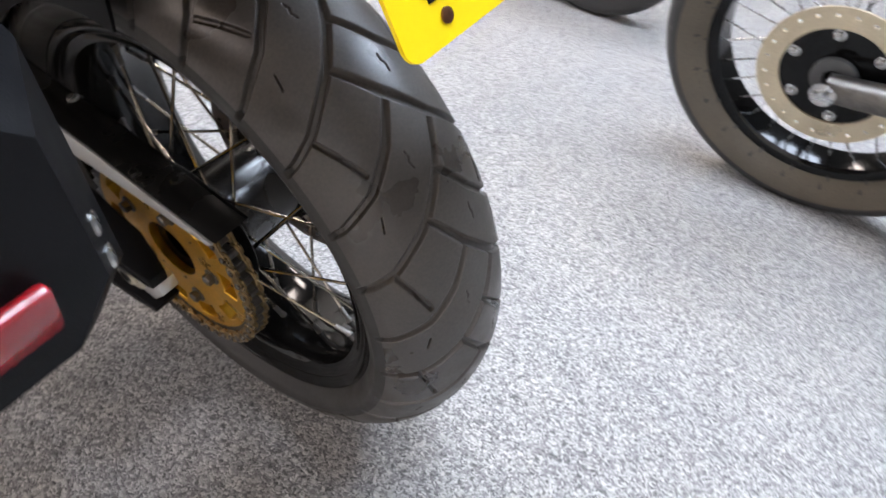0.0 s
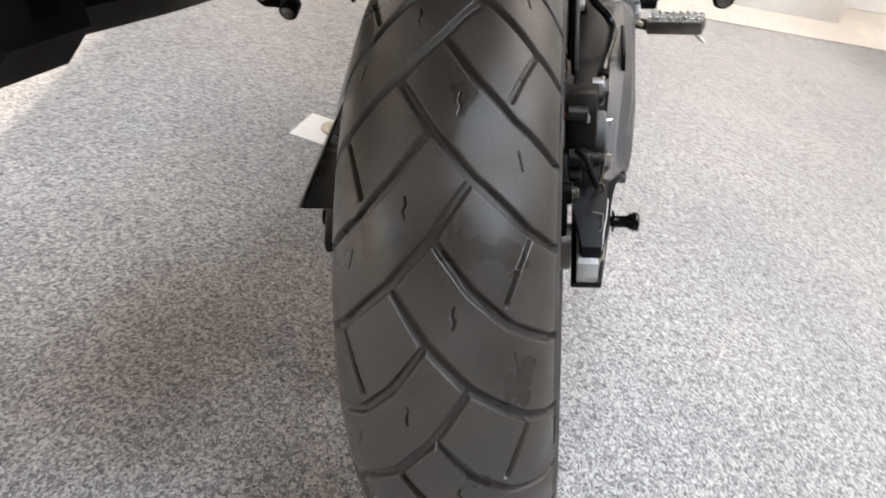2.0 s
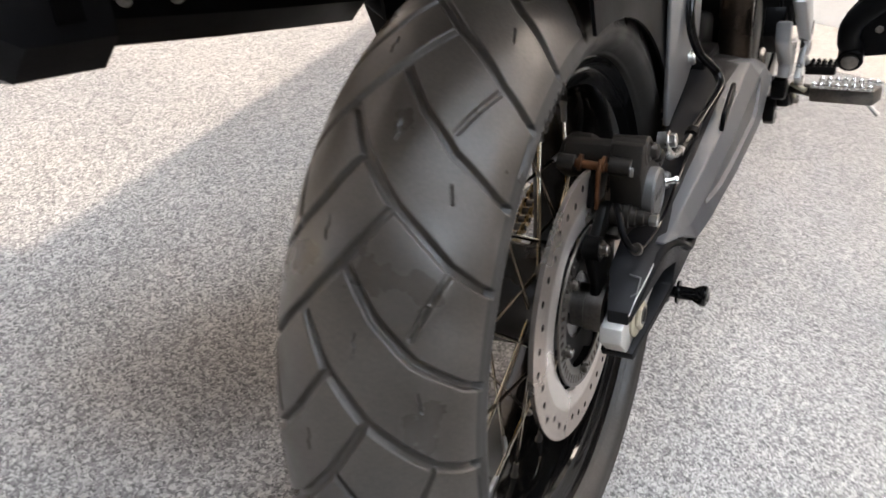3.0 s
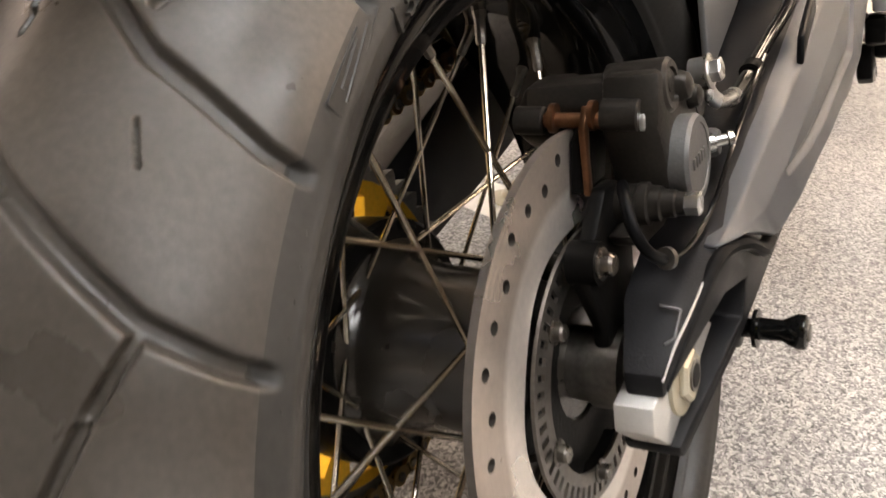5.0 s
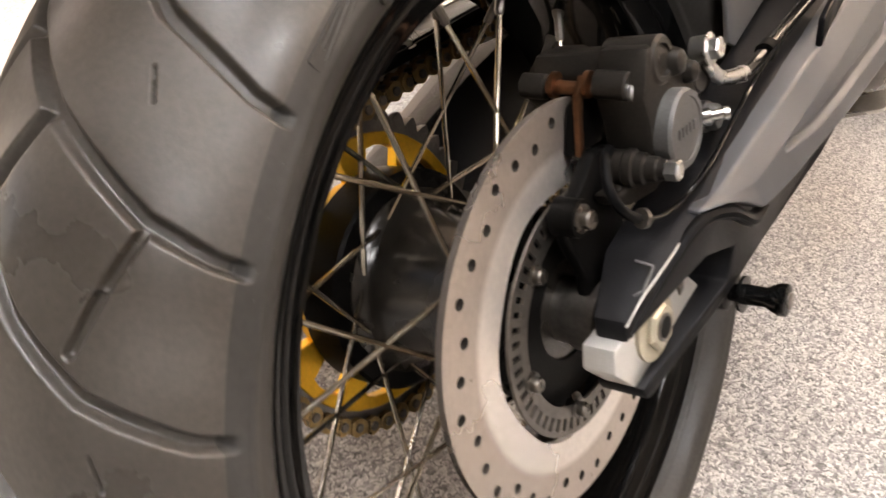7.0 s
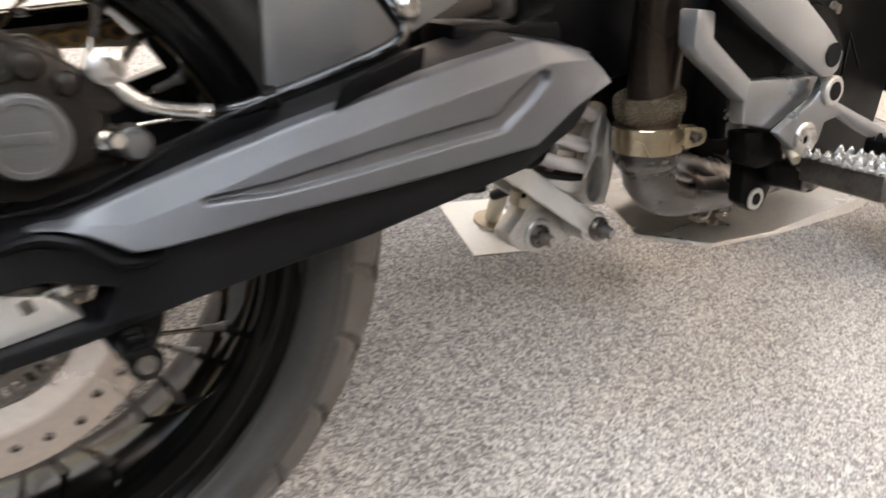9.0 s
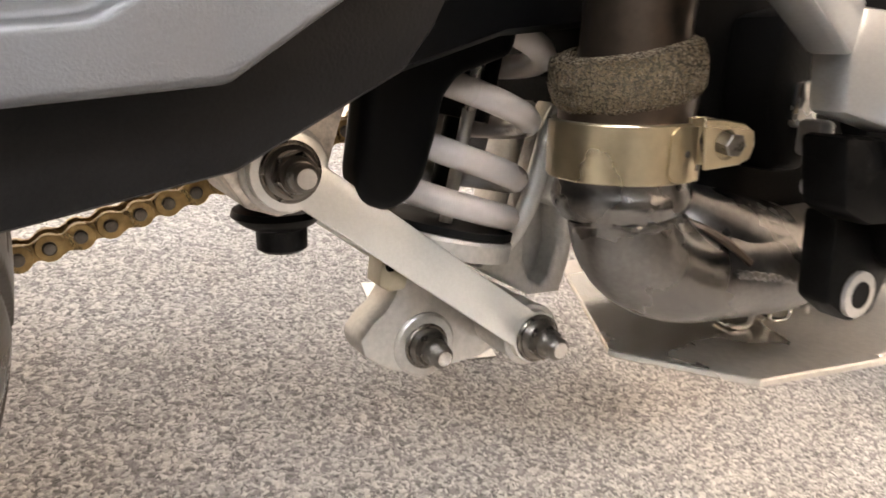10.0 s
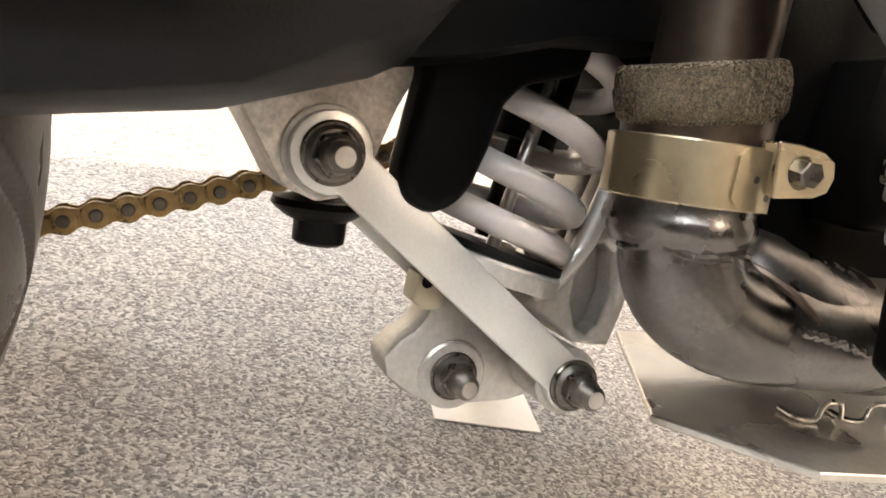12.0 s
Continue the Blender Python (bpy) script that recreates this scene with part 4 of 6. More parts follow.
part("bleed_screw", turned([(0, 0), (0, 0.0055), (0.006, 0.0055), (0.007, 0.0035), (0.013, 0.0035), (0.014, 0.0045), (0.017, 0.0040), (0.017, 0)], (0.118, 0.0905, 0.094), (1, 0.5, 0.1), 18), STEEL, caliper)
for y, z, r in ((0.060, 0.1365, 0.0082), (0.078, 0.1260, 0.0070)):
    part("bridge_boss", turned([(-0.034, 0), (-0.034, r), (0.006, r), (0.010, r * 0.8), (0.0115, r * 0.4), (0.0115, 0)], (0.1120, y, z), (1, 0, 0.05), 28), CALIPER, caliper)
part("lower_web", prism([(0.000, 0.078), (0.006, 0.070), (0.025, 0.0625), (0.056, 0.0590), (0.085, 0.0645), (0.104, 0.0735), (0.112, 0.090), (0.100, 0.100), (0.088, 0.084), (0.03, 0.078)], 0.090, 0.103, 0.003), CALIPER, caliper)
# cast boss over the pads with its sunk plug, the banjo's boss and the arm out to the front slide pin
part("cast_boss", turned([(0, 0), (0, 0.0145), (0.030, 0.0140), (0.0318, 0.0122), (0.0318, 0.0092), (0.0296, 0.0085), (0.0296, 0.0040), (0.0310, 0.0036), (0.0310, 0)], (0.0860, 0.0465, 0.1400), (1, 0, 0.04), 36), CALIPER, caliper)
part("cast_boss", turned([(0, 0), (0, 0.0125), (0.022, 0.0118), (0.0240, 0.0100), (0.0240, 0)], (0.0930, 0.0975, 0.1180), (1, 0, 0.06), 32), CALIPER, caliper)
part("pin_arm", prism([(0.070, 0.106), (0.090, 0.1010), (0.106, 0.0970), (0.114, 0.0925), (0.112, 0.0835), (0.102, 0.0815), (0.088, 0.0860), (0.070, 0.086)], 0.1005, 0.1150, 0.003), CALIPER, caliper)
part("front_pin", turned([(0, 0), (0, 0.0105), (0.0150, 0.0102), (0.0160, 0.0088), (0.0200, 0.0086), (0.0225, 0.0070), (0.0230, 0.0040), (0.0230, 0)], (0.1000, 0.1090, 0.0890), (1, 0.03, 0), 28), CAP_GREY, caliper, "rounded grey slide pin end")
# brake hose: banjo, bright ferrule, black hose up along the arm
hose = bike_part("brake_hose", tube([(0.1225, 0.150, 0.1045), (0.1245, 0.172, 0.1065), (0.1310, 0.220, 0.1210), (0.1390, 0.264, 0.1380), (0.1345, 0.277, 0.1485), (0.1276, 0.2740, 0.1590), (0.113, 0.2676, 0.1775), (0.104, 0.262, 0.215), (0.10, 0.30, 0.28)], 0.0050, 14), RIM_BLACK, "black rear brake hose with a bright ferrule")
part("banjo", turned([(0, 0), (0, 0.0085), (0.010, 0.0085), (0.010, 0)], (0.1130, 0.0985, 0.1330), (1, 0, 0.1), 24), STEEL, hose)
part("banjo_bolt", bolt_shape(0.0068, 0.006, True), STEEL, hose, at=facing((0.1225, 0.0985, 0.134), (1, 0, 0.1)))
part("ferrule", tube([(0.119, 0.100, 0.126), (0.121, 0.118, 0.1115), (0.1225, 0.152, 0.1045)], [0.0042, 0.0046, 0.0056], 14), STEEL, hose, "bright crimped ferrule")
for y, z in ((0.188, 0.1110),):
    part("hose_clip", turned([(-0.004, 0.0045), (-0.004, 0.0072), (0.004, 0.0072), (0.004, 0.0045)], (0.1268, y, z), (0.13, 0.95, 0.29), 18), CAST_BLACK, hose)
# speed sensor lead in a loop by the fork
sheath = tube([(0.098, 0.012, 0.101), (0.106, -0.008, 0.1020), (0.112, -0.0175, 0.0900), (0.1165, -0.014, 0.0770), (0.1190, -0.002, 0.0672)], 0.0030, 12)
lead = bike_part("sensor_lead", sheath, SATIN_BLACK, "thin speed sensor lead in a black sheath along the swingarm")
part("bare_lead", tube([(0.1190, -0.002, 0.0672), (0.1215, 0.022, 0.0592), (0.1240, 0.050, 0.0600), (0.1255, 0.080, 0.0660), (0.1270, 0.112, 0.0800), (0.1300, 0.147, 0.0985), (0.1330, 0.200, 0.1170)], 0.0016, 10), RIM_BLACK, lead)
part("lead_clip", turned([(-0.0015, 0.003), (-0.0015, 0.0058), (0.0015, 0.0058), (0.0015, 0.003)], (0.1195, 0.002, 0.0660), (0.3, 0.9, -0.3), 18), DARK_STEEL, lead)

# -- hugger over the front of the tyre, with its stay plate on the right
arch = []
for a in np.linspace(20, 97, 44):
    arch.append(radians(a))
hug = bmesh.new()
rows = []
for a in arch:
    row = []
    for x, r in ((-0.094, 0.262), (-0.091, 0.325), (-0.070, 0.343), (0, 0.349), (0.070, 0.343), (0.091, 0.325), (0.094, 0.262), (0.091, 0.262), (0.087, 0.322), (0.067, 0.338), (0, 0.344), (-0.067, 0.338), (-0.087, 0.322), (-0.091, 0.262)):
        row.append(hug.verts.new((x, r * math.cos(a), r * math.sin(a))))
    rows.append(row)
for p, q in zip(rows, rows[1:]):
    for j in range(14):
        hug.faces.new((p[j], p[(j + 1) % 14], q[(j + 1) % 14], q[j]))
hug.faces.new(rows[0])
hug.faces.new(rows[-1])
hugger = bike_part("hugger", hug, SATIN_BLACK, "black plastic mudguard over the rear tyre")
part("hugger_plate", prism([(0.196, 0.115), (0.208, 0.110), (0.290, 0.136), (0.345, 0.165), (0.36, 0.26), (0.27, 0.30), (0.197, 0.25)], 0.094, 0.0985, 0.001), FRAME_SILVER, hugger, "grey plastic side plate")
part("hugger_bolt", bolt_shape(0.007, 0.005, True, 0), STEEL, hugger, at=facing((0.0985, 0.300, 0.160)))

# -- suspension linkage under the swingarm
A, Bp, C = Vector((0, 0.419, 0.0312)), Vector((0, 0.506, -0.0700)), Vector((0, 0.5536, -0.0603))


def bar_outline(p, q, rp, rq, half, n=16):
    """Round ends of rp and rq joined by a straight bar of that half width."""
    d = (q - p)
    base = math.atan2(d.z, d.y)
    ap, aq = math.asin(min(1, half / rp)), math.asin(min(1, half / rq))
    out = []
    for k in range(n + 1):
        a = base + ap + (2 * math.pi - 2 * ap) * k / n
        out.append((p.y + rp * math.cos(a), p.z + rp * math.sin(a)))
    for k in range(n + 1):
        a = base + math.pi + aq + (2 * math.pi - 2 * aq) * k / n
        out.append((q.y + rq * math.cos(a), q.z + rq * math.sin(a)))
    return out


linkage = bike_part("shock_linkage", prism(bar_outline(A, C, 0.0172, 0.0140, 0.0105), 0.0335, 0.0405, 0.0008), LINK_ALLOY, "pale alloy link arm under the swingarm")
part("link_arm", prism(bar_outline(A, C, 0.0172, 0.0140, 0.0105), -0.0405, -0.0335, 0.0008), LINK_ALLOY, linkage)
lug = prism([(0.368, 0.085), (0.372, 0.060), (0.3834, 0.0428), (0.3921, 0.0309), (0.4032, 0.0143), (0.418, 0.0098), (0.4296, 0.0133), (0.4402, 0.0317), (0.4464, 0.0543), (0.4527, 0.0686), (0.457, 0.085)], -0.030, 0.030, 0.0015)
part("linkage_lug", lug, STAINED_ALLOY, linkage, "stained cast lug")
part("dust_seal", turned([(0, 0.008), (0, 0.0172), (0.0040, 0.0172), (0.0040, 0.008)], (0.0297, A.y, A.z), (1, 0, 0), 40), CAST_ALLOY, linkage)
rocker = prism([(0.4685, -0.0635), (0.4717, -0.0733), (0.482, -0.0800), (0.490, -0.0843), (0.509, -0.0870), (0.541, -0.0835), (0.556, -0.0780), (0.566, -0.0700), (0.569, -0.0560), (0.560, -0.0460), (0.546, -0.0450),
                (0.530, -0.0500), (0.520, -0.0430), (0.510, -0.0300), (0.500, -0.0220), (0.492, -0.0240), (0.4895, -0.0330), (0.4875, -0.0410), (0.4825, -0.0490), (0.476, -0.0540)], -0.022, 0.0045, 0.0030)
part("rocker", rocker, CAST_ALLOY, linkage, "cast alloy rocker")
part("rocker_boss", turned([(0, 0.006), (0, 0.0175), (0.003, 0.0185), (0.0065, 0.0180), (0.0075, 0.0165), (0.0075, 0.006)], (-0.001, Bp.y, Bp.z), (1, 0, 0), 40), CAST_ALLOY, linkage)
part("rocker_eye", turned([(0, 0.006), (0, 0.0165), (0.062, 0.0165), (0.0635, 0.0150), (0.0635, 0.006)], (-0.030, C.y, C.z), (1, 0, 0), 40), CAST_ALLOY, linkage)
part("clevis_lug", prism([(0.4775, -0.0340), (0.4785, -0.0205), (0.4860, -0.0190), (0.4945, -0.0265), (0.4925, -0.0370), (0.4840, -0.0380)], -0.010, 0.0065, 0.0012), SAND, linkage, "yellowed alloy lug with a drain hole")
# black disc on the lug, shade of its hole
part("lug_hole_shade", turned([(0, 0), (0, 0.0030), (0.0006, 0.0030), (0.0006, 0)], (0.0064, 0.4835, -0.0240), (1, 0, 0), 14), BLACK_AND_SHADE, linkage)
stud = [(0, 0), (0, 0.0056)]
for k in range(7):
    stud += [(0.0100 + 0.0013 * k, 0.0056), (0.0104 + 0.0013 * k, 0.0061), (0.0108 + 0.0013 * k, 0.0061), (0.0112 + 0.0013 * k, 0.0055)]
stud += [(0.0200, 0.0050), (0.0206, 0.0044), (0.0206, 0)]
for x, p, r, spin in ((0.0405, A, 0.0098, 17), (0.0068, Bp, 0.0092, 5), (0.0408, C, 0.0095, 20)):
    # dark washer, flanged hex nut, its locking collar, the threaded stud with a bare end
    part("nut_washer", turned([(0, 0), (0, r * 1.36), (0.0014, r * 1.36), (0.0020, r * 1.28), (0.0020, 0)], (x, p.y, p.z), (1, 0, 0), 36), NUT_STEEL, linkage)
    part("nut_flange", turned([(0, 0), (0, r * 1.18), (0.0010, r * 1.18), (0.0028, r * 1.0), (0.0028, 0)], (x + 0.0020, p.y, p.z), (1, 0, 0), 36), DARK_STEEL, linkage)
    part("pin_nut", bolt_shape(r, 0.0064, False), NUT_STEEL, linkage, at=facing((x + 0.0038, p.y, p.z), (1, 0, 0), spin))
    part("nut_collar", turned([(0, 0), (0, r * 0.80), (0.0022, r * 0.74), (0.0030, r * 0.66), (0.0030, 0)], (x + 0.0100, p.y, p.z), (1, 0, 0), 28), DARK_STEEL, linkage)
    part("pin_stud", turned(stud, (x, p.y, p.z), (1, 0, 0), 20), DARK_STEEL, linkage)
    part("stud_end", turned([(0, 0), (0, 0.0042), (0.0004, 0.0040), (0.0004, 0)], (x + 0.0205, p.y, p.z), (1, 0, 0), 20), STEEL, linkage)
# pale thrust washers behind the link arm's ends
for x, p, r in ((0.0310, A, 0.0195), (0.0325, C, 0.0170)):
    part("thrust_washer", turned([(0, 0.006), (0, r), (0.0022, r), (0.0026, r - 0.0006), (0.0026, 0.006)], (x, p.y, p.z), (1, 0, 0), 40), CAST_ALLOY, linkage)
part("bump_stop", turned([(0, 0), (0, 0.0125), (0.020, 0.0120), (0.0215, 0.0100), (0.0215, 0)], (0.0, 0.428, 0.009), (0, 0.04, -1), 28), ROUGH_BLACK, linkage, "black rubber stop")
part("stop_flange", turned([(0, 0), (0, 0.0215), (0.003, 0.0225), (0.005, 0.0205), (0.008, 0.0165), (0.0095, 0.0135), (0.0095, 0)], (0.0, 0.427, 0.0085), (0, 0.06, -1), 32), SATIN_BLACK, linkage)

# -- shock absorber with its pale coil spring
S0, LEAN_Y = Vector((-0.007, 0.5165, 0.000)), 0.185
spring_pts = []
for k in range(0, 24 * 6 + 1):
    a = 2 * math.pi * k / 24
    # the end coil lies flat, the next ones open up
    z = float(np.interp(k / 24 - 0.052, (-0.05, 0, 1, 2, 3, 6), (0.002, 0.003, 0.0224, 0.052, 0.0855, 0.186)))
    side_y = 0.0375 * math.sin(-a + 1.9)
    spring_pts.append(S0 + Vector((0.0375 * math.cos(-a + 1.9), LEAN_Y * z + 0.983 * side_y, z - 0.182 * side_y)))
shock = bike_part("shock_absorber", tube(spring_pts, 0.0067, 14, smooth=1), SPRING_PAINT, "rear shock absorber with a pale grey coil spring")
tilt = (0, LEAN_Y, 1)
part("damper_body", turned([(0, 0), (0, 0.0165), (0.16, 0.0165), (0.16, 0)], S0 + Vector((0, 0.010, 0.050)), tilt, 28), SATIN_BLACK, shock)
part("damper_rod", turned([(0, 0), (0, 0.0065), (0.09, 0.0065), (0.09, 0)], S0 + Vector((0, 0, 0.0)), tilt, 20), SATIN_BLACK, shock)
part("spring_seat", turned([(0, 0), (0, 0.0430), (0.0085, 0.0430), (0.0105, 0.0415), (0.0105, 0)], S0 + Vector((0, -0.003, -0.0175)), tilt, 48), CAST_ALLOY, shock)
part("seat_gasket", turned([(0, 0), (0, 0.0420), (0.0040, 0.0420), (0.0040, 0)], S0 + Vector((0, -0.001, -0.0068)), tilt, 48), BLACK_AND_SHADE, shock)
part("guide_rod", turned([(0, 0), (0, 0.0035), (0.10, 0.0035), (0.10, 0)], S0 + Vector((0.016, -0.004, -0.004)), tilt, 12), STEEL, shock)

# black moulded flap in front of the spring
flap_outline = [(0.446, 0.110), (0.4505, 0.069), (0.4480, 0.0436), (0.4462, 0.0270), (0.4515, 0.0160), (0.4642, 0.0117), (0.4755, 0.0181), (0.4809, 0.0273), (0.4856, 0.0439), (0.4893, 0.0630), (0.4960, 0.0725), (0.5250, 0.0830), (0.530, 0.110)]
flap = bike_part("mud_flap", prism(flap_outline, 0.024, 0.046, 0.0075, steps=4), SATIN_BLACK, "smooth black moulded guard in front of the spring")

# cast frame foot between the spring and the exhaust
foot_outline = [(0.590, 0.070), (0.578, 0.062), (0.5711, 0.0409), (0.5638, 0.0128), (0.5604, -0.0028), (0.5357, -0.0295), (0.5510, -0.0374), (0.5711, -0.0485), (0.5931, -0.0487), (0.5979, -0.0305), (0.6009, -0.0078), (0.5940, 0.0163), (0.592, 0.045)]
frame_foot = bike_part("frame_foot", prism(foot_outline, -0.045, -0.008, 0.004), CAST_ALLOY, "cast alloy frame foot with a hollow pocket")
pocket = [(0.5702, 0.0033), (0.5780, 0.0060), (0.5847, 0.0019), (0.5882, -0.0192), (0.5843, -0.0380), (0.5780, -0.0430), (0.5713, -0.0405), (0.5653, -0.0274), (0.5645, -0.0093)]
part("foot_face", bevelled(sheet_with_holes(foot_outline, [pocket], -0.0085, 0.0085), 0.0030, 3, 40), CAST_ALLOY, frame_foot)

# raised blade along the foot's rear edge, and the rounded web beside the pocket
part("foot_rib", tube([(0.006, 0.5865, 0.064), (0.008, 0.5765, 0.048), (0.009, 0.5715, 0.030), (0.009, 0.5650, 0.006), (0.008, 0.5545, -0.014), (0.004, 0.5420, -0.028)], [0.0040, 0.0052, 0.0056, 0.0056, 0.0052, 0.0040], 14), LINK_ALLOY, frame_foot, "pale cast edge of the foot")
part("foot_web", tube([(0.004, 0.5900, 0.050), (0.006, 0.5895, 0.020), (0.006, 0.5930, -0.006), (0.004, 0.5935, -0.034)], [0.0040, 0.0056, 0.0062, 0.0045], 14), CAST_ALLOY, frame_foot)

# -- exhaust: upright pipe, mesh gasket, band clamp, elbow forward under the engine
PX, PY = 0.112, 0.5335
exhaust = bike_part("exhaust_pipe", turned([(0, 0), (0, 0.0216), (0.30, 0.0216), (0.30, 0)], (PX, PY + 0.0005, 0.062), (0.0, 0.02, 1), 48), EXHAUST_BROWN, "heat-browned steel exhaust pipe")
mesh_ring = lathe([(0.0, 0.0220), (0.0006, 0.0275), (0.003, 0.0296), (0.006, 0.0302), (0.009, 0.0305), (0.012, 0.0306), (0.015, 0.0304), (0.018, 0.0300), (0.0205, 0.0290), (0.0215, 0.0270), (0.0218, 0.0220)], 260, ring=True)
for v in mesh_ring.verts:
    r = math.hypot(v.co.y, v.co.z)
    if r > 0.025:
        k = 1 + 0.026 * noise.noise(v.co * 640) + 0.020 * noise.noise(v.co * 190)
        v.co.y, v.co.z = v.co.y * k, v.co.z * k
        v.co.x += 0.0008 * noise.noise(v.co * 170)
part("mesh_gasket", turned_mesh(mesh_ring, (PX, PY + 0.001, 0.0670), (0, -0.25, 1)), BRAID, exhaust, "frayed wire mesh gasket")
sleeve = lathe([(0, 0.024), (0, 0.0268), (0.014, 0.0275), (0.016, 0.024)], 48, ring=True)
part("slit_sleeve", turned_mesh(sleeve, (PX, PY, 0.0575), (0, 0, 1)), EXHAUST_BROWN, exhaust)
clamp = part("band_clamp", turned([(0, 0.0262), (0, 0.0292), (0.0006, 0.0298), (0.0218, 0.0298), (0.0224, 0.0292), (0.0224, 0.0262)], (PX, PY, 0.0378), (0, -0.05, 1), 72), CLAMP, exhaust, "yellowed steel band clamp")
for k in range(3):
    a = radians((8, 24, 24)[k])
    part("clamp_dot", turned([(0, 0), (0, 0.0013), (0.0008, 0.0013), (0.0008, 0)], (PX + 0.0306 * math.cos(a), PY + 0.0306 * math.sin(a), (0.0495, 0.0440, 0.0545)[k]), (math.cos(a), math.sin(a), 0), 12), DARK_STEEL, exhaust)
patch = bmesh.new()
rows = []
for k in range(13):
    a = radians(-8 + 44 * k / 12)
    tall = 0.0105 if k > 1 else 0.0072 + 0.0022 * k
    rows.append([patch.verts.new((PX + r * math.cos(a), PY + r * math.sin(a), 0.0492 + z)) for r, z in ((0.0297, -tall), (0.0308, -tall), (0.0308, tall), (0.0297, tall))])
for p, q in zip(rows, rows[1:]):
    for j in range(4):
        patch.faces.new((p[j], p[(j + 1) % 4], q[(j + 1) % 4], q[j]))
patch.faces.new(rows[0])
patch.faces.new(rows[-1])
part("clamp_patch", patch, CLAMP, exhaust)
# the ear folds outwards from the patch, with a slot by the bolt
ear_turn = Matrix.Translation((PX + 0.0265, PY + 0.0105, 0.0535)) @ Vector((0.30, 0.95, 0.10)).to_track_quat("X", "Z").to_matrix().to_4x4()
slot = [(0.0065 + 0.0042 * math.cos(2 * math.pi * k / 16), 0.0052 * math.sin(2 * math.pi * k / 16)) for k in range(16)]
tab = [(-0.002, -0.0090), (0.012, -0.0080), (0.0165, -0.0060), (0.0185, -0.001), (0.0180, 0.004), (0.014, 0.0075), (0.005, 0.0095), (-0.002, 0.0100)]
for off in (0.0, 0.0105):
    ear = sheet_with_holes(tab, [slot], off, off + 0.0020)
    moved(ear, Matrix(((0, 1, 0, 0), (-1, 0, 0, 0), (0, 0, 1, 0), (0, 0, 0, 1))))
    part("clamp_ear", bevelled(moved(ear, ear_turn), 0.0006, 1, 50), CLAMP, exhaust)
part("clamp_bolt", bolt_shape(0.0046, 0.0085, False), NUT_STEEL, exhaust, at=facing((0.1465, 0.5512, 0.0548), (0.93, -0.20, -0.1)))
part("clamp_spacer", tube([(0.1330, 0.5545, 0.0548), (0.1480, 0.5510, 0.0548)], 0.0038, 14), NUT_STEEL, exhaust)
EY = PY + 0.0035
elbow = tube([(PX, EY, 0.050), (PX, EY, 0.036), (PX, EY + 0.0005, 0.026), (PX + 0.001, EY + 0.008, 0.007), (PX + 0.002, EY + 0.030, -0.0045), (PX + 0.003, EY + 0.060, -0.0065), (PX + 0.002, EY + 0.11, -0.006), (PX - 0.01, EY + 0.22, -0.004)],
             [0.0250, 0.0248, 0.0240, 0.0238, 0.0236, 0.0236, 0.0250, 0.0260], 40, smooth=8)
part("elbow", elbow, EXHAUST, exhaust, "grey heat-stained steel elbow")
socket = [(0.0, 0.0236), (0.0, 0.0246), (0.0020, 0.0256), (0.0050, 0.0278), (0.0085, 0.0286), (0.0115, 0.0280), (0.0140, 0.0270), (0.0180, 0.0272), (0.0180, 0.0236)]
part("pipe_socket", turned_mesh(lathe(socket, 72, ring=True), (PX, EY - 0.0015, 0.0210), (0, -0.06, 1)), EXHAUST, exhaust, "flared steel socket under the clamp")
weld = [(PX + 0.0248 * math.cos(a), EY + 0.0248 * math.sin(a), 0.0212 + 0.0010 * math.sin(5 * a) + 0.0016 * math.sin(a)) for a in [radians(-95 + 9 * k) for k in range(16)]]
part("weld_bead", tube(weld, [0.0014 + 0.0006 * (k % 2) for k in range(16)], 8, smooth=3), EXHAUST, exhaust)
# the joined collector: a flattened shell with its seam
shell = tube([(PX - 0.010, PY + 0.022, 0.014), (PX - 0.008, PY + 0.038, 0.0115), (PX - 0.005, PY + 0.060, 0.0035), (PX - 0.002, PY + 0.092, -0.005), (PX - 0.002, PY + 0.130, -0.012)], [0.012, 0.0215, 0.0262, 0.0272, 0.022], 32, smooth=8)
part("collector_shell", shell, EXHAUST, exhaust)
ridge = [(0.1205, 0.5600, 0.0200), (0.1225, 0.5640, 0.0184), (0.1275, 0.5700, 0.0156), (0.1338, 0.5794, 0.0095), (0.1378, 0.5884, 0.0018)]
part("shell_lip", tube(ridge, [0.0012, 0.0018, 0.0019, 0.0020, 0.0018], 8, smooth=6), EXHAUST_BROWN, exhaust)
seam = [(0.1398 - 0.0022 * k / 30, 0.5780 + 0.0567 * k / 30, -0.0018 - 0.0112 * (k / 30) ** 1.3 + 0.0007 * math.sin(2.1 * k)) for k in range(31)]
part("weld_bead", tube(seam, [0.0015 - 0.0004 * k / 30 + 0.0003 * (k % 2) for k in range(31)], 8, smooth=2), EXHAUST, exhaust)

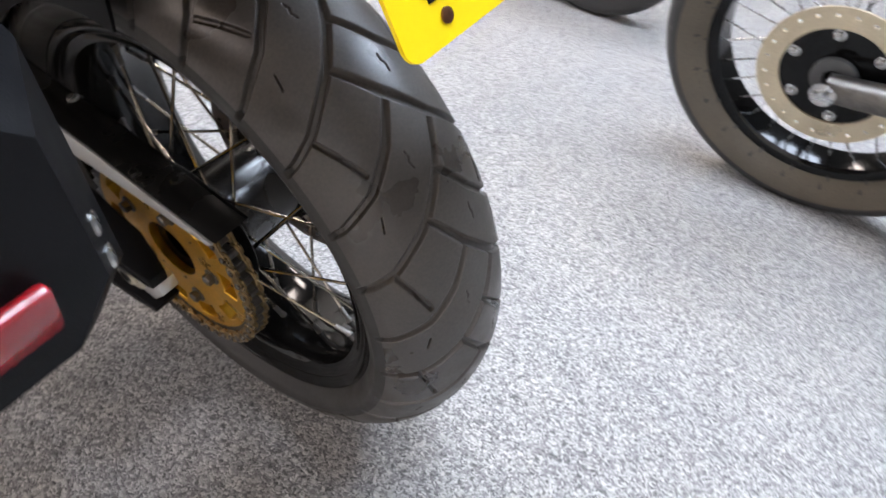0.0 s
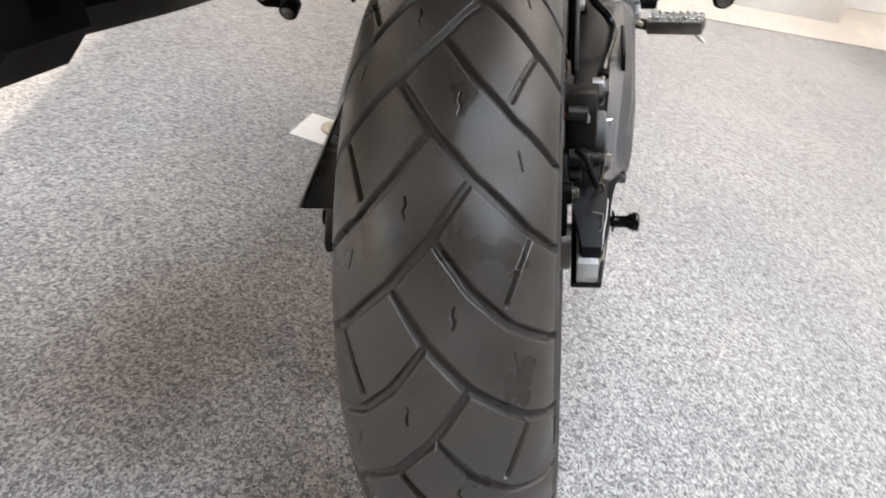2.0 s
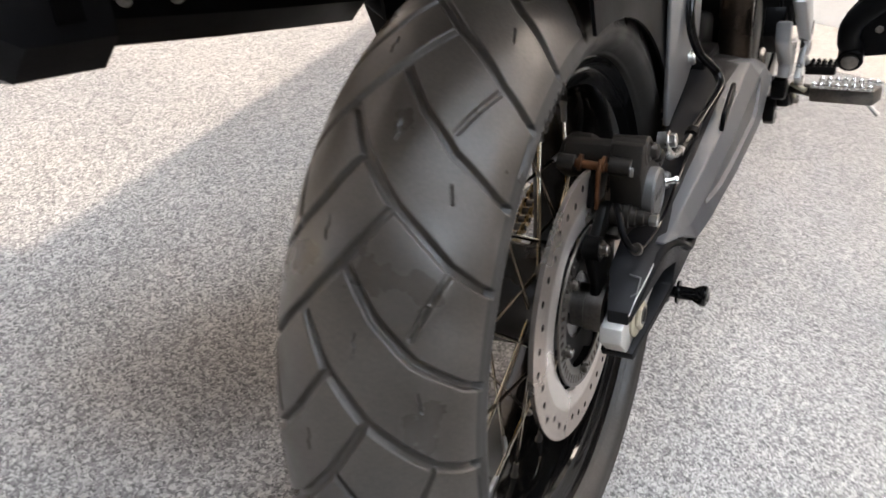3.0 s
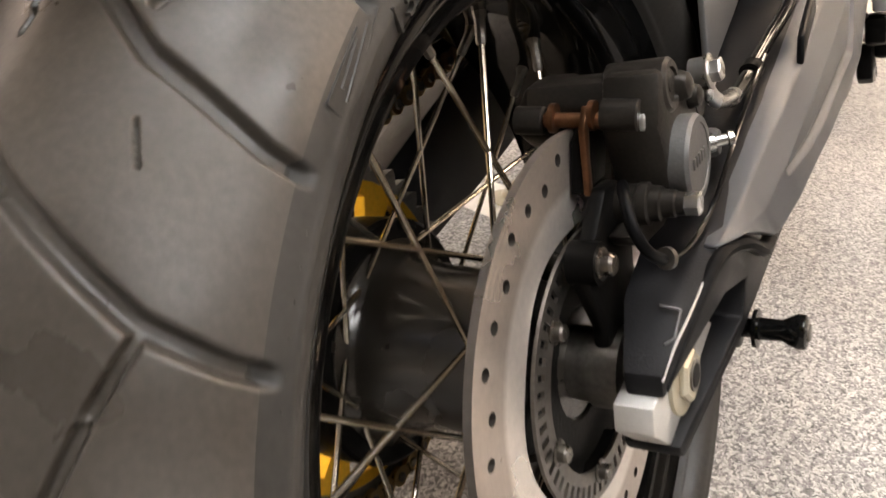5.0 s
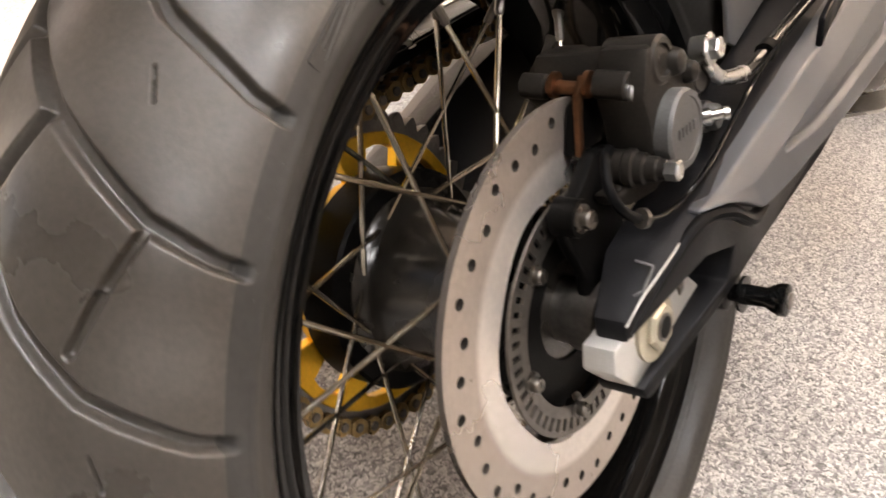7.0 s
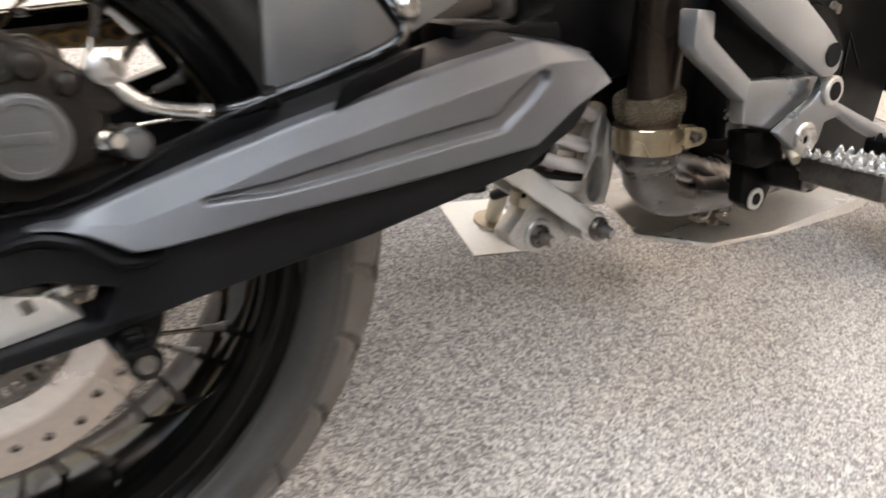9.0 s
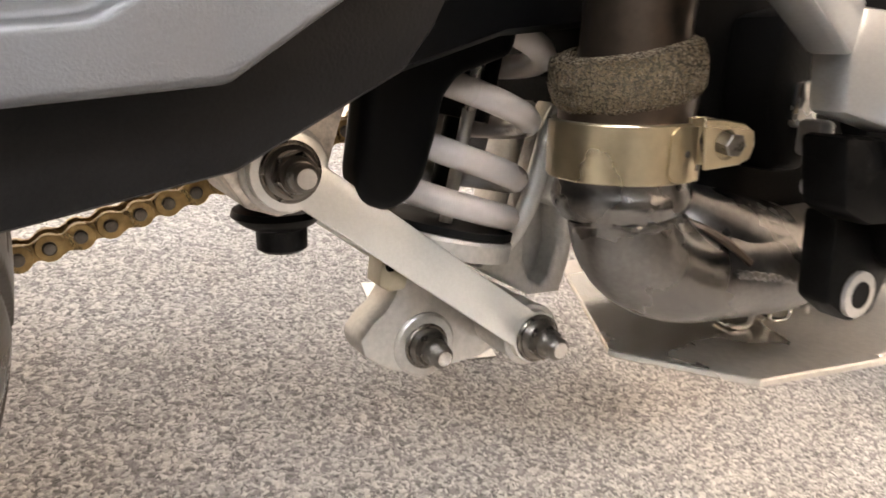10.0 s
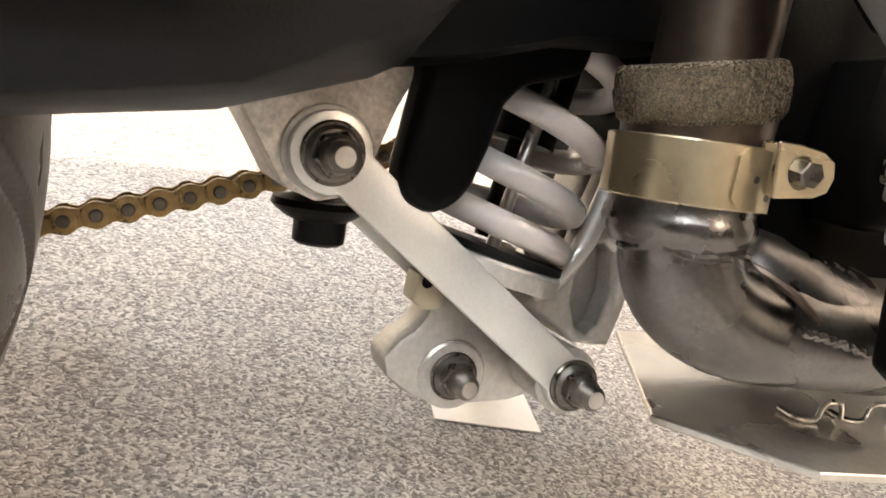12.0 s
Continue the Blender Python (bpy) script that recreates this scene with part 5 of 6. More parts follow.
# -- scuffed alloy bash plate
outline = [(-0.120, 0.694), (-0.057, 0.658), (0.040, 0.6030), (0.0465, 0.599), (0.052, 0.6005), (0.112, 0.6435), (0.120, 0.740), (0.112, 0.90), (0.050, 0.97), (-0.080, 0.97), (-0.130, 0.86)]
bm = bmesh.new()
face = bm.faces.new([bm.verts.new((x, y, -0.0712)) for x, y in outline])
made = bmesh.ops.extrude_face_region(bm, geom=[face])
for v in made["geom"]:
    if isinstance(v, bmesh.types.BMVert):
        v.co.z -= 0.0042
bmesh.ops.triangulate(bm, faces=[f for f in bm.faces if len(f.verts) > 4])
bash = bike_part("bash_plate", bevelled(bm, 0.0008, 1, 60), PLATE_ALLOY, "scuffed alloy bash plate under the engine")
part("plate_skirt", prism([(0.735, -0.070), (0.742, -0.0755), (0.90, -0.072), (0.98, 0.00), (0.97, 0.01), (0.88, -0.058)], 0.1145, 0.1185, 0.001), PLATE_ALLOY, bash)
for y in (0.696, 0.733):
    wire = [(0.036, y, -0.0690), (0.0508, y - 0.002, -0.0693), (0.0522, y + 0.010, -0.0693), (0.0506, y + 0.0150, -0.0640), (0.0503, y + 0.0190, -0.0602), (0.0505, y + 0.029, -0.0602), (0.0505, y + 0.032, -0.069)]
    part("plate_clip", tube(wire, 0.0016, 8, smooth=3), STEEL, bash, "bent wire clip")

# -- frame side plate, its black inset, pivot and the rear brake pedal
frame_plate = bike_part("frame_side_plate", prism([(0.470, 0.190), (0.5518, 0.1453), (0.6348, 0.1040), (0.6480, 0.1035), (0.6563, 0.1083), (0.6600, 0.1233), (0.6421, 0.1376), (0.6267, 0.1483), (0.520, 0.215)], 0.186, 0.2025, 0.003), FRAME_SILVER, "silver grey cast frame side plate")
part("plate_strip", prism([(0.4930, 0.160), (0.5130, 0.158), (0.5150, 0.1389), (0.5656, 0.1050), (0.5629, 0.0865), (0.5029, 0.1249), (0.4942, 0.1334)], 0.168, 0.186, 0.0025), FRAME_SILVER, frame_plate)
part("plate_gusset", prism([(0.5672, 0.1035), (0.6602, 0.1021), (0.6520, 0.0849), (0.6039, 0.0603), (0.5665, 0.0679), (0.5640, 0.0864)], 0.168, 0.184, 0.0025), FRAME_SILVER, frame_plate)
part("plate_inset", prism([(0.512, 0.155), (0.513, 0.138), (0.5640, 0.1030), (0.658, 0.104), (0.556, 0.150), (0.520, 0.175)], 0.150, 0.176, 0.002), SATIN_BLACK, frame_plate)
# black disc on the uncut plate, for the hole's shade
part("plate_hole_shade", turned([(0, 0), (0, 0.0100), (0.0015, 0.0100), (0.0015, 0)], (0.2018, 0.644, 0.1217), (1, 0, 0), 28), BLACK_AND_SHADE, frame_plate)
for end in ((0.165, 0.7247, 0.0957), (0.165, 0.7504, 0.1007)):
    part("stay_wire", tube([(0.165, 0.7256, 0.1338), end], 0.0012, 8), SATIN_BLACK, frame_plate)
hanger = bike_part("footrest_hanger", prism([(0.5756, 0.0600), (0.6175, 0.0580), (0.6338, 0.0390), (0.6345, 0.0253), (0.600, 0.026), (0.5825, 0.0323)], 0.160, 0.180, 0.003), CAST_BLACK, "black cast footrest hanger")
part("hanger_leg", prism([(0.5996, 0.0290), (0.6279, 0.0240), (0.6449, 0.0028), (0.6364, -0.0181), (0.6214, -0.0202), (0.6033, -0.0096)], 0.150, 0.166, 0.003), CAST_BLACK, hanger)
part("peg_mount", prism([(0.6173, 0.0300), (0.6941, 0.0240), (0.7029, 0.0008), (0.6791, -0.0072), (0.6496, 0.0004), (0.6286, 0.0060)], 0.164, 0.184, 0.005), CAST_BLACK, hanger)
part("hanger_eye", turned([(0, 0.0056), (0, 0.0100), (0.018, 0.0100), (0.018, 0.0056)], (0.150, 0.621, -0.0070), (1, 0, 0), 30), CAST_ALLOY, hanger)
# the eye is filled with black in place of its shade
part("eye_bore_shade", turned([(0, 0), (0, 0.0058), (0.0184, 0.0058), (0.0184, 0)], (0.150, 0.621, -0.0070), (1, 0, 0), 24), BLACK_AND_SHADE, hanger)
part("mount_pin", tube([(0.185, 0.650, 0.024), (0.187, 0.664, 0.012)], 0.0034, 10), SAND, hanger)
part("hanger_nut", bolt_shape(0.0075, 0.008, True), DARK_STEEL, hanger, at=facing((0.184, 0.668, 0.0080), (1, 0.2, -0.1)))
part("frame_bolt", bolt_shape(0.0065, 0.010, False, 0), STEEL, hanger, at=facing((0.160, 0.5905, 0.040), (1, -0.3, -0.2)))
part("bright_tab", box(0.152, 0.163, 0.585, 0.594, 0.050, 0.064, 0.002), FRAME_SILVER, hanger)
pedal = bike_part("brake_pedal", prism([(0.5934, 0.0607), (0.6423, 0.0870), (0.6470, 0.0990), (0.6580, 0.1035), (0.6690, 0.0985), (0.6742, 0.0800), (0.7136, 0.0652), (0.7700, 0.0450), (0.7700, 0.0300), (0.7192, 0.0491), (0.6796, 0.0671), (0.6591, 0.0634), (0.6540, 0.0460), (0.6360, 0.0365), (0.6210, 0.0420), (0.6097, 0.0508)], 0.188, 0.197, 0.0025), FRAME_SILVER, "silver grey rear brake pedal")
part("pedal_ring", turned([(0, 0.0078), (0, 0.0128), (0.006, 0.0128), (0.0072, 0.0112), (0.0072, 0.0078)], (0.1945, 0.6578, 0.0911), (1, 0, 0), 36), CAST_ALLOY, pedal)
# black plug carries the shade inside the ring
part("ring_bore_shade", turned([(0, 0), (0, 0.0080), (0.0076, 0.0080), (0.0076, 0)], (0.1945, 0.6578, 0.0911), (1, 0, 0), 28), BLACK_AND_SHADE, pedal)
part("pedal_pivot", turned([(0, 0), (0, 0.0150), (0.0022, 0.0150), (0.0030, 0.0140), (0.0030, 0.0045), (0.0012, 0.0040), (0.0012, 0)], (0.1965, 0.632, 0.0514), (1, 0, 0), 40), STEEL, pedal, "bright pivot bolt")
# black hexagon painted as the socket's shade
part("pivot_socket_shade", turned([(0, 0), (0, 0.0040), (0.0016, 0.0040), (0.0016, 0)], (0.1965, 0.632, 0.0514), (1, 0, 0), 6), BLACK_AND_SHADE, pedal)
part("pedal_foot", bevelled(box(0.190, 0.238, 0.738, 0.768, 0.026, 0.040), 0.003), CAST_BLACK, pedal)
ridge_tooth = finish(moved(lathe([(0, 0.0042), (0.0035, 0.0036), (0.0080, 0.0010), (0.0080, 0)], 4), Matrix.Rotation(radians(-90), 4, "Y")))
for k in range(6):
    for y in (0.742, 0.764):
        part("pedal_tooth", ridge_tooth, CAST_BLACK, pedal, at=Matrix.Translation((0.194 + 0.0084 * k, y, 0.039)))
PEG = Matrix.Translation((0.214, 0.629, 0.043)) @ Matrix.Rotation(radians(-16), 4, "Z") @ Matrix.Rotation(radians(-3), 4, "Y")
peg = bike_part("rider_footpeg", bevelled(box(0, 0.088, -0.019, 0.019, -0.022, 0), 0.004), DARK_STEEL, "dark alloy footpeg with bright gripping teeth", PEG)
tooth = finish(bevelled(moved(lathe([(0, 0.0050), (0.0045, 0.0042), (0.0090, 0.0012), (0.0090, 0)], 4), Matrix.Rotation(radians(-90), 4, "Y")), 0.0004, 1))
for k in range(8):
    for y in (-0.0165, 0.0165):
        part("peg_tooth", tooth, STEEL, peg, at=Matrix.Translation((0.006 + 0.0108 * k, y, -0.001)))
part("peg_rail", box(0.002, 0.086, -0.0195, -0.0135, -0.0015, 0.0012, 0.0006), STEEL, peg)
part("peg_rail", box(0.002, 0.086, 0.0135, 0.0195, -0.0015, 0.0012, 0.0006), STEEL, peg)
part("peg_hinge", tube([(-0.034, 0.006, -0.008), (-0.016, 0.004, -0.010), (0.002, 0.0, -0.011)], [0.0085, 0.0085, 0.0095], 16), CALIPER, peg)
part("hinge_pin", tube([(-0.028, -0.010, 0.002), (-0.006, -0.016, -0.006)], 0.0040, 10), SAND, peg)
part("feeler", tube([(0.070, 0.0, -0.018), (0.082, 0.002, -0.032), (0.090, 0.002, -0.040)], 0.0034, 10), STEEL, peg)

# passenger footrest hangers
for s in (1, -1):
    pts = [(s * 0.150, 0.330, 0.34), (s * 0.235, 0.280, 0.285), (s * 0.300, 0.255, 0.252), (s * 0.285, 0.250, 0.236), (s * 0.262, 0.255, 0.213), (s * 0.258, 0.265, 0.193), (s * 0.262, 0.278, 0.179)]
    rest = bike_part("passenger_hanger", tube(pts, [0.0115, 0.0115, 0.0115, 0.0110, 0.0105, 0.0105, 0.0110], 16), SATIN_BLACK, "black tube passenger footrest hanger")
    across = Matrix(((0, s, 0, 0), (1, 0, 0, 0), (0, 0, 1, 0), (0, 0, 0, 1)))
    plate_line = [(0.256, 0.196), (0.268, 0.172), (0.298, 0.175), (0.306, 0.182), (0.320, 0.226), (0.302, 0.240), (0.268, 0.236), (0.252, 0.214)]
    part("hanger_plate", moved(prism(plate_line, 0.276, 0.282, 0.002), across), SATIN_BLACK, rest)
    part("hanger_boss", turned([(0, 0), (0, 0.0120), (0.020, 0.0120), (0.0215, 0.0105), (0.0215, 0)], (s * 0.262, 0.283, 0.177), (0, -1, -0.3), 28), CAST_BLACK, rest)
    part("hanger_bolt", bolt_shape(0.0078, 0.003, False, 0), DARK_STEEL, rest, at=facing((s * 0.262, 0.262, 0.171), (0, -1, -0.3)))
    for x, z in ((0.284, 0.200), (0.298, 0.186)):
        part("plate_rivet", bolt_shape(0.0035, 0.002, False, 0), DARK_STEEL, rest, at=facing((s * x, 0.276, z), (0, -1, 0)))

# -- engine and body masses above and ahead, closing the bike
engine = bike_part("engine", prism([(0.62, -0.010), (0.70, -0.030), (0.92, -0.05), (0.95, 0.10), (0.86, 0.34), (0.66, 0.36), (0.58, 0.22), (0.575, 0.06)], -0.13, 0.095, 0.012), CAST_BLACK, "black engine casing")
part("engine_cover", turned([(0, 0), (0, 0.070), (0.012, 0.066), (0.020, 0.050), (0.020, 0)], (0.094, 0.76, 0.09), (1, 0, 0), 48), CAST_BLACK, engine)
part("sensor_housing", prism([(0.606, 0.105), (0.634, 0.112), (0.640, 0.060), (0.634, 0.038), (0.612, 0.038), (0.602, 0.07)], 0.096, 0.124, 0.004), CAST_BLACK, engine)
part("sensor_tab", box(0.120, 0.128, 0.618, 0.632, 0.058, 0.078, 0.002), STEEL, engine)
part("engine_bolt", bolt_shape(0.0070, 0.008, True), STEEL, engine, at=facing((0.128, 0.636, 0.050)))
for k in range(5):
    part("engine_bolt", bolt_shape(0.0055, 0.006, True), DARK_STEEL, engine, at=facing((0.095, 0.70 + 0.035 * k, 0.17 - 0.02 * (k % 2))))
part("wire_loom", tube([(0.118, 0.63, 0.30), (0.120, 0.635, 0.20), (0.119, 0.628, 0.13), (0.115, 0.622, 0.10)], 0.006, 10), SATIN_BLACK, engine)
part("wire_loom", tube([(0.150, 0.66, 0.20), (0.155, 0.675, 0.14), (0.150, 0.69, 0.08), (0.14, 0.70, 0.03)], 0.0025, 8), SATIN_BLACK, engine)
# unseen tail mass, added to darken reflections and shade the floor
tail = bike_part("unseen_tail", prism([(-0.30, 0.47), (-0.26, 0.42), (-0.05, 0.385), (0.30, 0.36), (0.62, 0.34), (0.62, 0.50), (0.1, 0.60), (-0.28, 0.56)], -0.145, 0.145, 0.03), ROUGH_BLACK, "unseen black tail and seat base, added to block light from above")
part("subframe_tube", tube([(0.12, 0.60, 0.22), (0.125, 0.40, 0.30), (0.12, 0.1, 0.42)], 0.014, 14), SATIN_BLACK, tail)
part("subframe_tube", tube([(-0.12, 0.60, 0.22), (-0.125, 0.40, 0.30), (-0.12, 0.1, 0.42)], 0.014, 14), SATIN_BLACK, tail)
part("side_panel", prism([(0.30, 0.33), (0.36, 0.24), (0.45, 0.20), (0.60, 0.23), (0.62, 0.36), (0.40, 0.40)], 0.105, 0.13, 0.006), SATIN_BLACK, tail)

# number plate on its bracket
PLATE_AT = Matrix.Translation((0, -0.348, 0.367)) @ Matrix.Rotation(radians(-24), 4, "X")
corner = []
for cx, cz, a0 in ((0.104, 0.010, -90), (0.104, 0.168, 0), (-0.104, 0.168, 90), (-0.104, 0.010, 180)):
    for k in range(7):
        a = radians(a0 + 15 * k)
        corner.append((cx + 0.010 * math.cos(a), cz + 0.010 * math.sin(a)))
bm = bmesh.new()
face = bm.faces.new([bm.verts.new((x, 0, z)) for x, z in corner])
made = bmesh.ops.extrude_face_region(bm, geom=[face])
for v in made["geom"]:
    if isinstance(v, bmesh.types.BMVert):
        v.co.y += 0.0028
plate = bike_part("number_plate", bm, YELLOW, "yellow plastic number plate", PLATE_AT)
for row_z in (0.022, 0.098):
    for k in range(3):
        part("plate_bar", box(-0.088 + 0.062 * k, -0.044 + 0.062 * k, -0.0008, 0.0002, row_z, row_z + 0.060), BLACK_AND_SHADE, plate)
for x in (-0.079, 0.079):
    part("plate_screw", bolt_shape(0.0042, 0.0015, False, 0), BRONZE, plate, at=facing((x, 0, 0.0125), (0, -1, 0)))
part("plate_bracket", prism([(0.004, 0.02), (0.012, 0.02), (0.10, 0.25), (0.05, 0.25), (0.004, 0.17)], -0.05, 0.05, 0.004), ROUGH_BLACK, plate)

# -- silencer on the left with its black end piece and red reflector
silencer = bmesh.new()
for y0, y1, g in ((-0.235, 0.15, 1.0),):
    sec = []
    for y, x0, x1, z0, z1 in ((-0.235, -0.375, -0.205, 0.285, 0.440), (-0.06, -0.365, -0.195, 0.258, 0.400), (0.13, -0.305, -0.185, 0.232, 0.335), (0.17, -0.285, -0.195, 0.245, 0.315)):
        c = 0.022
        ring = [(x0 + c, z0), (x1 - c, z0), (x1, z0 + c), (x1, z1 - c), (x1 - c, z1), (x0 + c, z1), (x0, z1 - c), (x0, z0 + c)]
        sec.append([silencer.verts.new((x, y, z)) for x, z in ring])
    for p, q in zip(sec, sec[1:]):
        for j in range(8):
            silencer.faces.new((p[j], p[(j + 1) % 8], q[(j + 1) % 8], q[j]))
    silencer.faces.new(sec[0])
    silencer.faces.new(sec[-1])
can = bike_part("silencer", bevelled(silencer, 0.004, 2, 20), SATIN_BLACK, "black silencer with a dark end piece and red reflector", Matrix.Translation((-0.033, 0, 0.004)))
end = bmesh.new()
sec = []
for y, x0, x1, z0, z1 in ((-0.300, -0.360, -0.235, 0.300, 0.430), (-0.262, -0.378, -0.212, 0.268, 0.446), (-0.190, -0.380, -0.200, 0.262, 0.444)):
    c = 0.026
    sec.append([end.verts.new((x, y, z)) for x, z in [(x0 + c, z0), (x1 - c, z0), (x1, z0 + c), (x1, z1 - c), (x1 - c, z1), (x0 + c, z1), (x0, z1 - c), (x0, z0 + c)]])
for p, q in zip(sec, sec[1:]):
    for j in range(8):
        end.faces.new((p[j], p[(j + 1) % 8], q[(j + 1) % 8], q[j]))
end.faces.new(sec[0])
end.faces.new(sec[-1])
part("end_piece", bevelled(end, 0.005, 2, 20), ROUGH_BLACK, can)
part("red_reflector", bevelled(moved(box(-0.030, 0.030, -0.004, 0.004, -0.018, 0.018), Matrix.Translation((-0.290, -0.302, 0.334)) @ Matrix.Rotation(radians(20), 4, "X")), 0.003), RED, can, "red plastic reflector")
for x, y, z, w in ((-0.2285, -0.283, 0.342, (1, -0.6, 0)), (-0.2290, -0.284, 0.322, (1, -0.6, 0)), (-0.2015, -0.175, 0.315, (1, 0, -0.05)), (-0.1985, -0.125, 0.308, (1, 0, -0.05))):
    part("silencer_bolt", bolt_shape(0.0062, 0.004, True, 0), STEEL, can, at=facing((x, y, z), w))

# -- unseen rest of the machine, added to shade the floor: seat, tank, fairing, bars, fork and front wheel
def loft(sections, c):
    """A body of eight-sided sections (y, half width, z0, z1) joined along y."""
    bm = bmesh.new()
    rings = []
    for y, w, z0, z1 in sections:
        rings.append([bm.verts.new((x, y, z)) for x, z in ((-w + c, z0), (w - c, z0), (w, z0 + c), (w, z1 - c), (w - c, z1), (-w + c, z1), (-w, z1 - c), (-w, z0 + c))])
    for p, q in zip(rings, rings[1:]):
        for j in range(8):
            bm.faces.new((p[j], p[(j + 1) % 8], q[(j + 1) % 8], q[j]))
    bm.faces.new(rings[0])
    bm.faces.new(rings[-1])
    return bevelled(bm, c * 0.35, 2, 18)


bike_part("seat", loft([(-0.20, 0.13, 0.565, 0.62), (0.05, 0.16, 0.58, 0.645), (0.22, 0.155, 0.565, 0.635), (0.34, 0.15, 0.50, 0.58), (0.56, 0.12, 0.49, 0.575), (0.66, 0.10, 0.50, 0.60)], 0.022), SATIN_BLACK, "unseen black seat, added to block light")
bike_part("unseen_tank", loft([(0.58, 0.10, 0.44, 0.60), (0.70, 0.17, 0.40, 0.70), (0.88, 0.20, 0.38, 0.76), (1.02, 0.18, 0.40, 0.74), (1.12, 0.12, 0.48, 0.66)], 0.045), RIM_BLACK, "unseen gloss black fuel tank, added to block light")
bike_part("unseen_fairing", loft([(1.02, 0.19, 0.40, 0.66), (1.16, 0.17, 0.36, 0.80), (1.28, 0.12, 0.40, 0.86), (1.42, 0.05, 0.44, 0.56)], 0.035), SATIN_BLACK, "unseen black front fairing, added to block light")
bike_part("radiator", box(-0.16, 0.16, 0.98, 1.02, 0.05, 0.36, 0.006), CAST_BLACK, "unseen black radiator, added to block light")
front_axle = Vector((0, 1.555, 0.027))
front = bike_part("front_wheel", lathe([(-0.05, 0), (-0.05, 0.035), (-0.02, 0.028), (0.02, 0.028), (0.05, 0.035), (0.05, 0)], 32), HUB_BLACK, "unseen black spoked front wheel, added to block light", Matrix.Translation(front_axle))
FRONT_R = BASE + front_axle.z
front_ring = [(0.034, FRONT_R - 0.094), (0.036, FRONT_R - 0.090), (0.030, FRONT_R - 0.106), (0.0, FRONT_R - 0.112), (-0.030, FRONT_R - 0.106), (-0.036, FRONT_R - 0.090), (-0.034, FRONT_R - 0.094), (0.0, FRONT_R - 0.102)]
part("front_rim", lathe(front_ring, 96, ring=True), RIM_BLACK, front)
for k in range(32):
    a = 2 * math.pi * k / 32
    h = a + (0.9 if (k // 2) % 2 else -0.9)
    p = Vector((0.035 if k % 2 else -0.035, 0.034 * math.cos(h), 0.034 * math.sin(h)))
    q = Vector((0, (FRONT_R - 0.110) * math.cos(a), (FRONT_R - 0.110) * math.sin(a)))
    part("spoke", tube([p, q], 0.0018, 6, smooth=1), SPOKE_STEEL, front)
for s in (-1, 1):
    fork = bike_part("fork_leg", tube([(s * 0.098, 1.545, 0.0), (s * 0.098, 1.40, 0.34), (s * 0.098, 1.235, 0.74)], [0.029, 0.029, 0.026], 20, smooth=1), CAST_BLACK, "unseen black front fork leg, added to block light")
    part("axle_clamp", turned([(-0.02, 0), (-0.02, 0.032), (0.02, 0.032), (0.02, 0)], (s * 0.098, 1.552, 0.020), (1, 0, 0), 24), CAST_BLACK, fork)
guard_sections = [(radians(a), r) for a, r in ((20, 0.365), (50, 0.372), (80, 0.376), (110, 0.376), (140, 0.372), (165, 0.366))]
front_guard = tube([(0, front_axle.y + r * math.cos(a), front_axle.z + r * math.sin(a)) for a, r in guard_sections], 0.062, 16, flat=0.14)
bike_part("unseen_mudguard", front_guard, SATIN_BLACK, "unseen black front mudguard, added to block light")
bars = bike_part("handlebar", tube([(-0.41, 1.02, 0.80), (-0.22, 1.10, 0.815), (-0.08, 1.17, 0.76), (0.08, 1.17, 0.76), (0.22, 1.10, 0.815), (0.41, 1.02, 0.80)], 0.0125, 14), SATIN_BLACK, "unseen black handlebar, added to block light")
for s in (-1, 1):
    part("grip", tube([(s * 0.29, 1.07, 0.810), (s * 0.42, 1.016, 0.800)], 0.0175, 16), WALL_RUBBER, bars)

# -- side stand down to the floor, on a card
FLOOR_N = Vector((math.sin(radians(LEAN)), 0, math.cos(radians(LEAN))))


def to_bike(x, y, z):
    return STAND.inverted() @ Vector((x, y, z))


foot = to_bike(-0.311, 0.729, 0.0075)
stand = bike_part("side_stand", tube([(-0.115, 0.585, -0.030), (-0.17, 0.600, -0.055), foot + Vector((0.02, -0.012, 0.018)), foot], [0.0150, 0.0135, 0.0120, 0.0120], 18, smooth=5), SAND, "sand coloured alloy side stand, folded out")
part("stand_foot", turned([(0, 0), (0, 0.026), (0.003, 0.030), (0.0065, 0.030), (0.010, 0.018), (0.010, 0)], to_bike(-0.311, 0.729, 0.0022), FLOOR_N, 32), SAND, stand)
part("stand_rod", tube([(-0.150, 0.590, -0.070), (-0.20, 0.60, -0.092)], 0.007, 12), SATIN_BLACK, stand)
card = bmesh.new()
loop = [(-0.391, 0.674), (-0.240, 0.650), (-0.222, 0.762), (-0.376, 0.783)]
face = card.faces.new([card.verts.new((x, y, 0.0006)) for x, y in loop])
made = bmesh.ops.extrude_face_region(card, geom=[face])
for v in made["geom"]:
    if isinstance(v, bmesh.types.BMVert):
        v.co.z = 0.0020
tagged(part("card", card, CARD), "white card on the carpet under the stand's foot", "card")


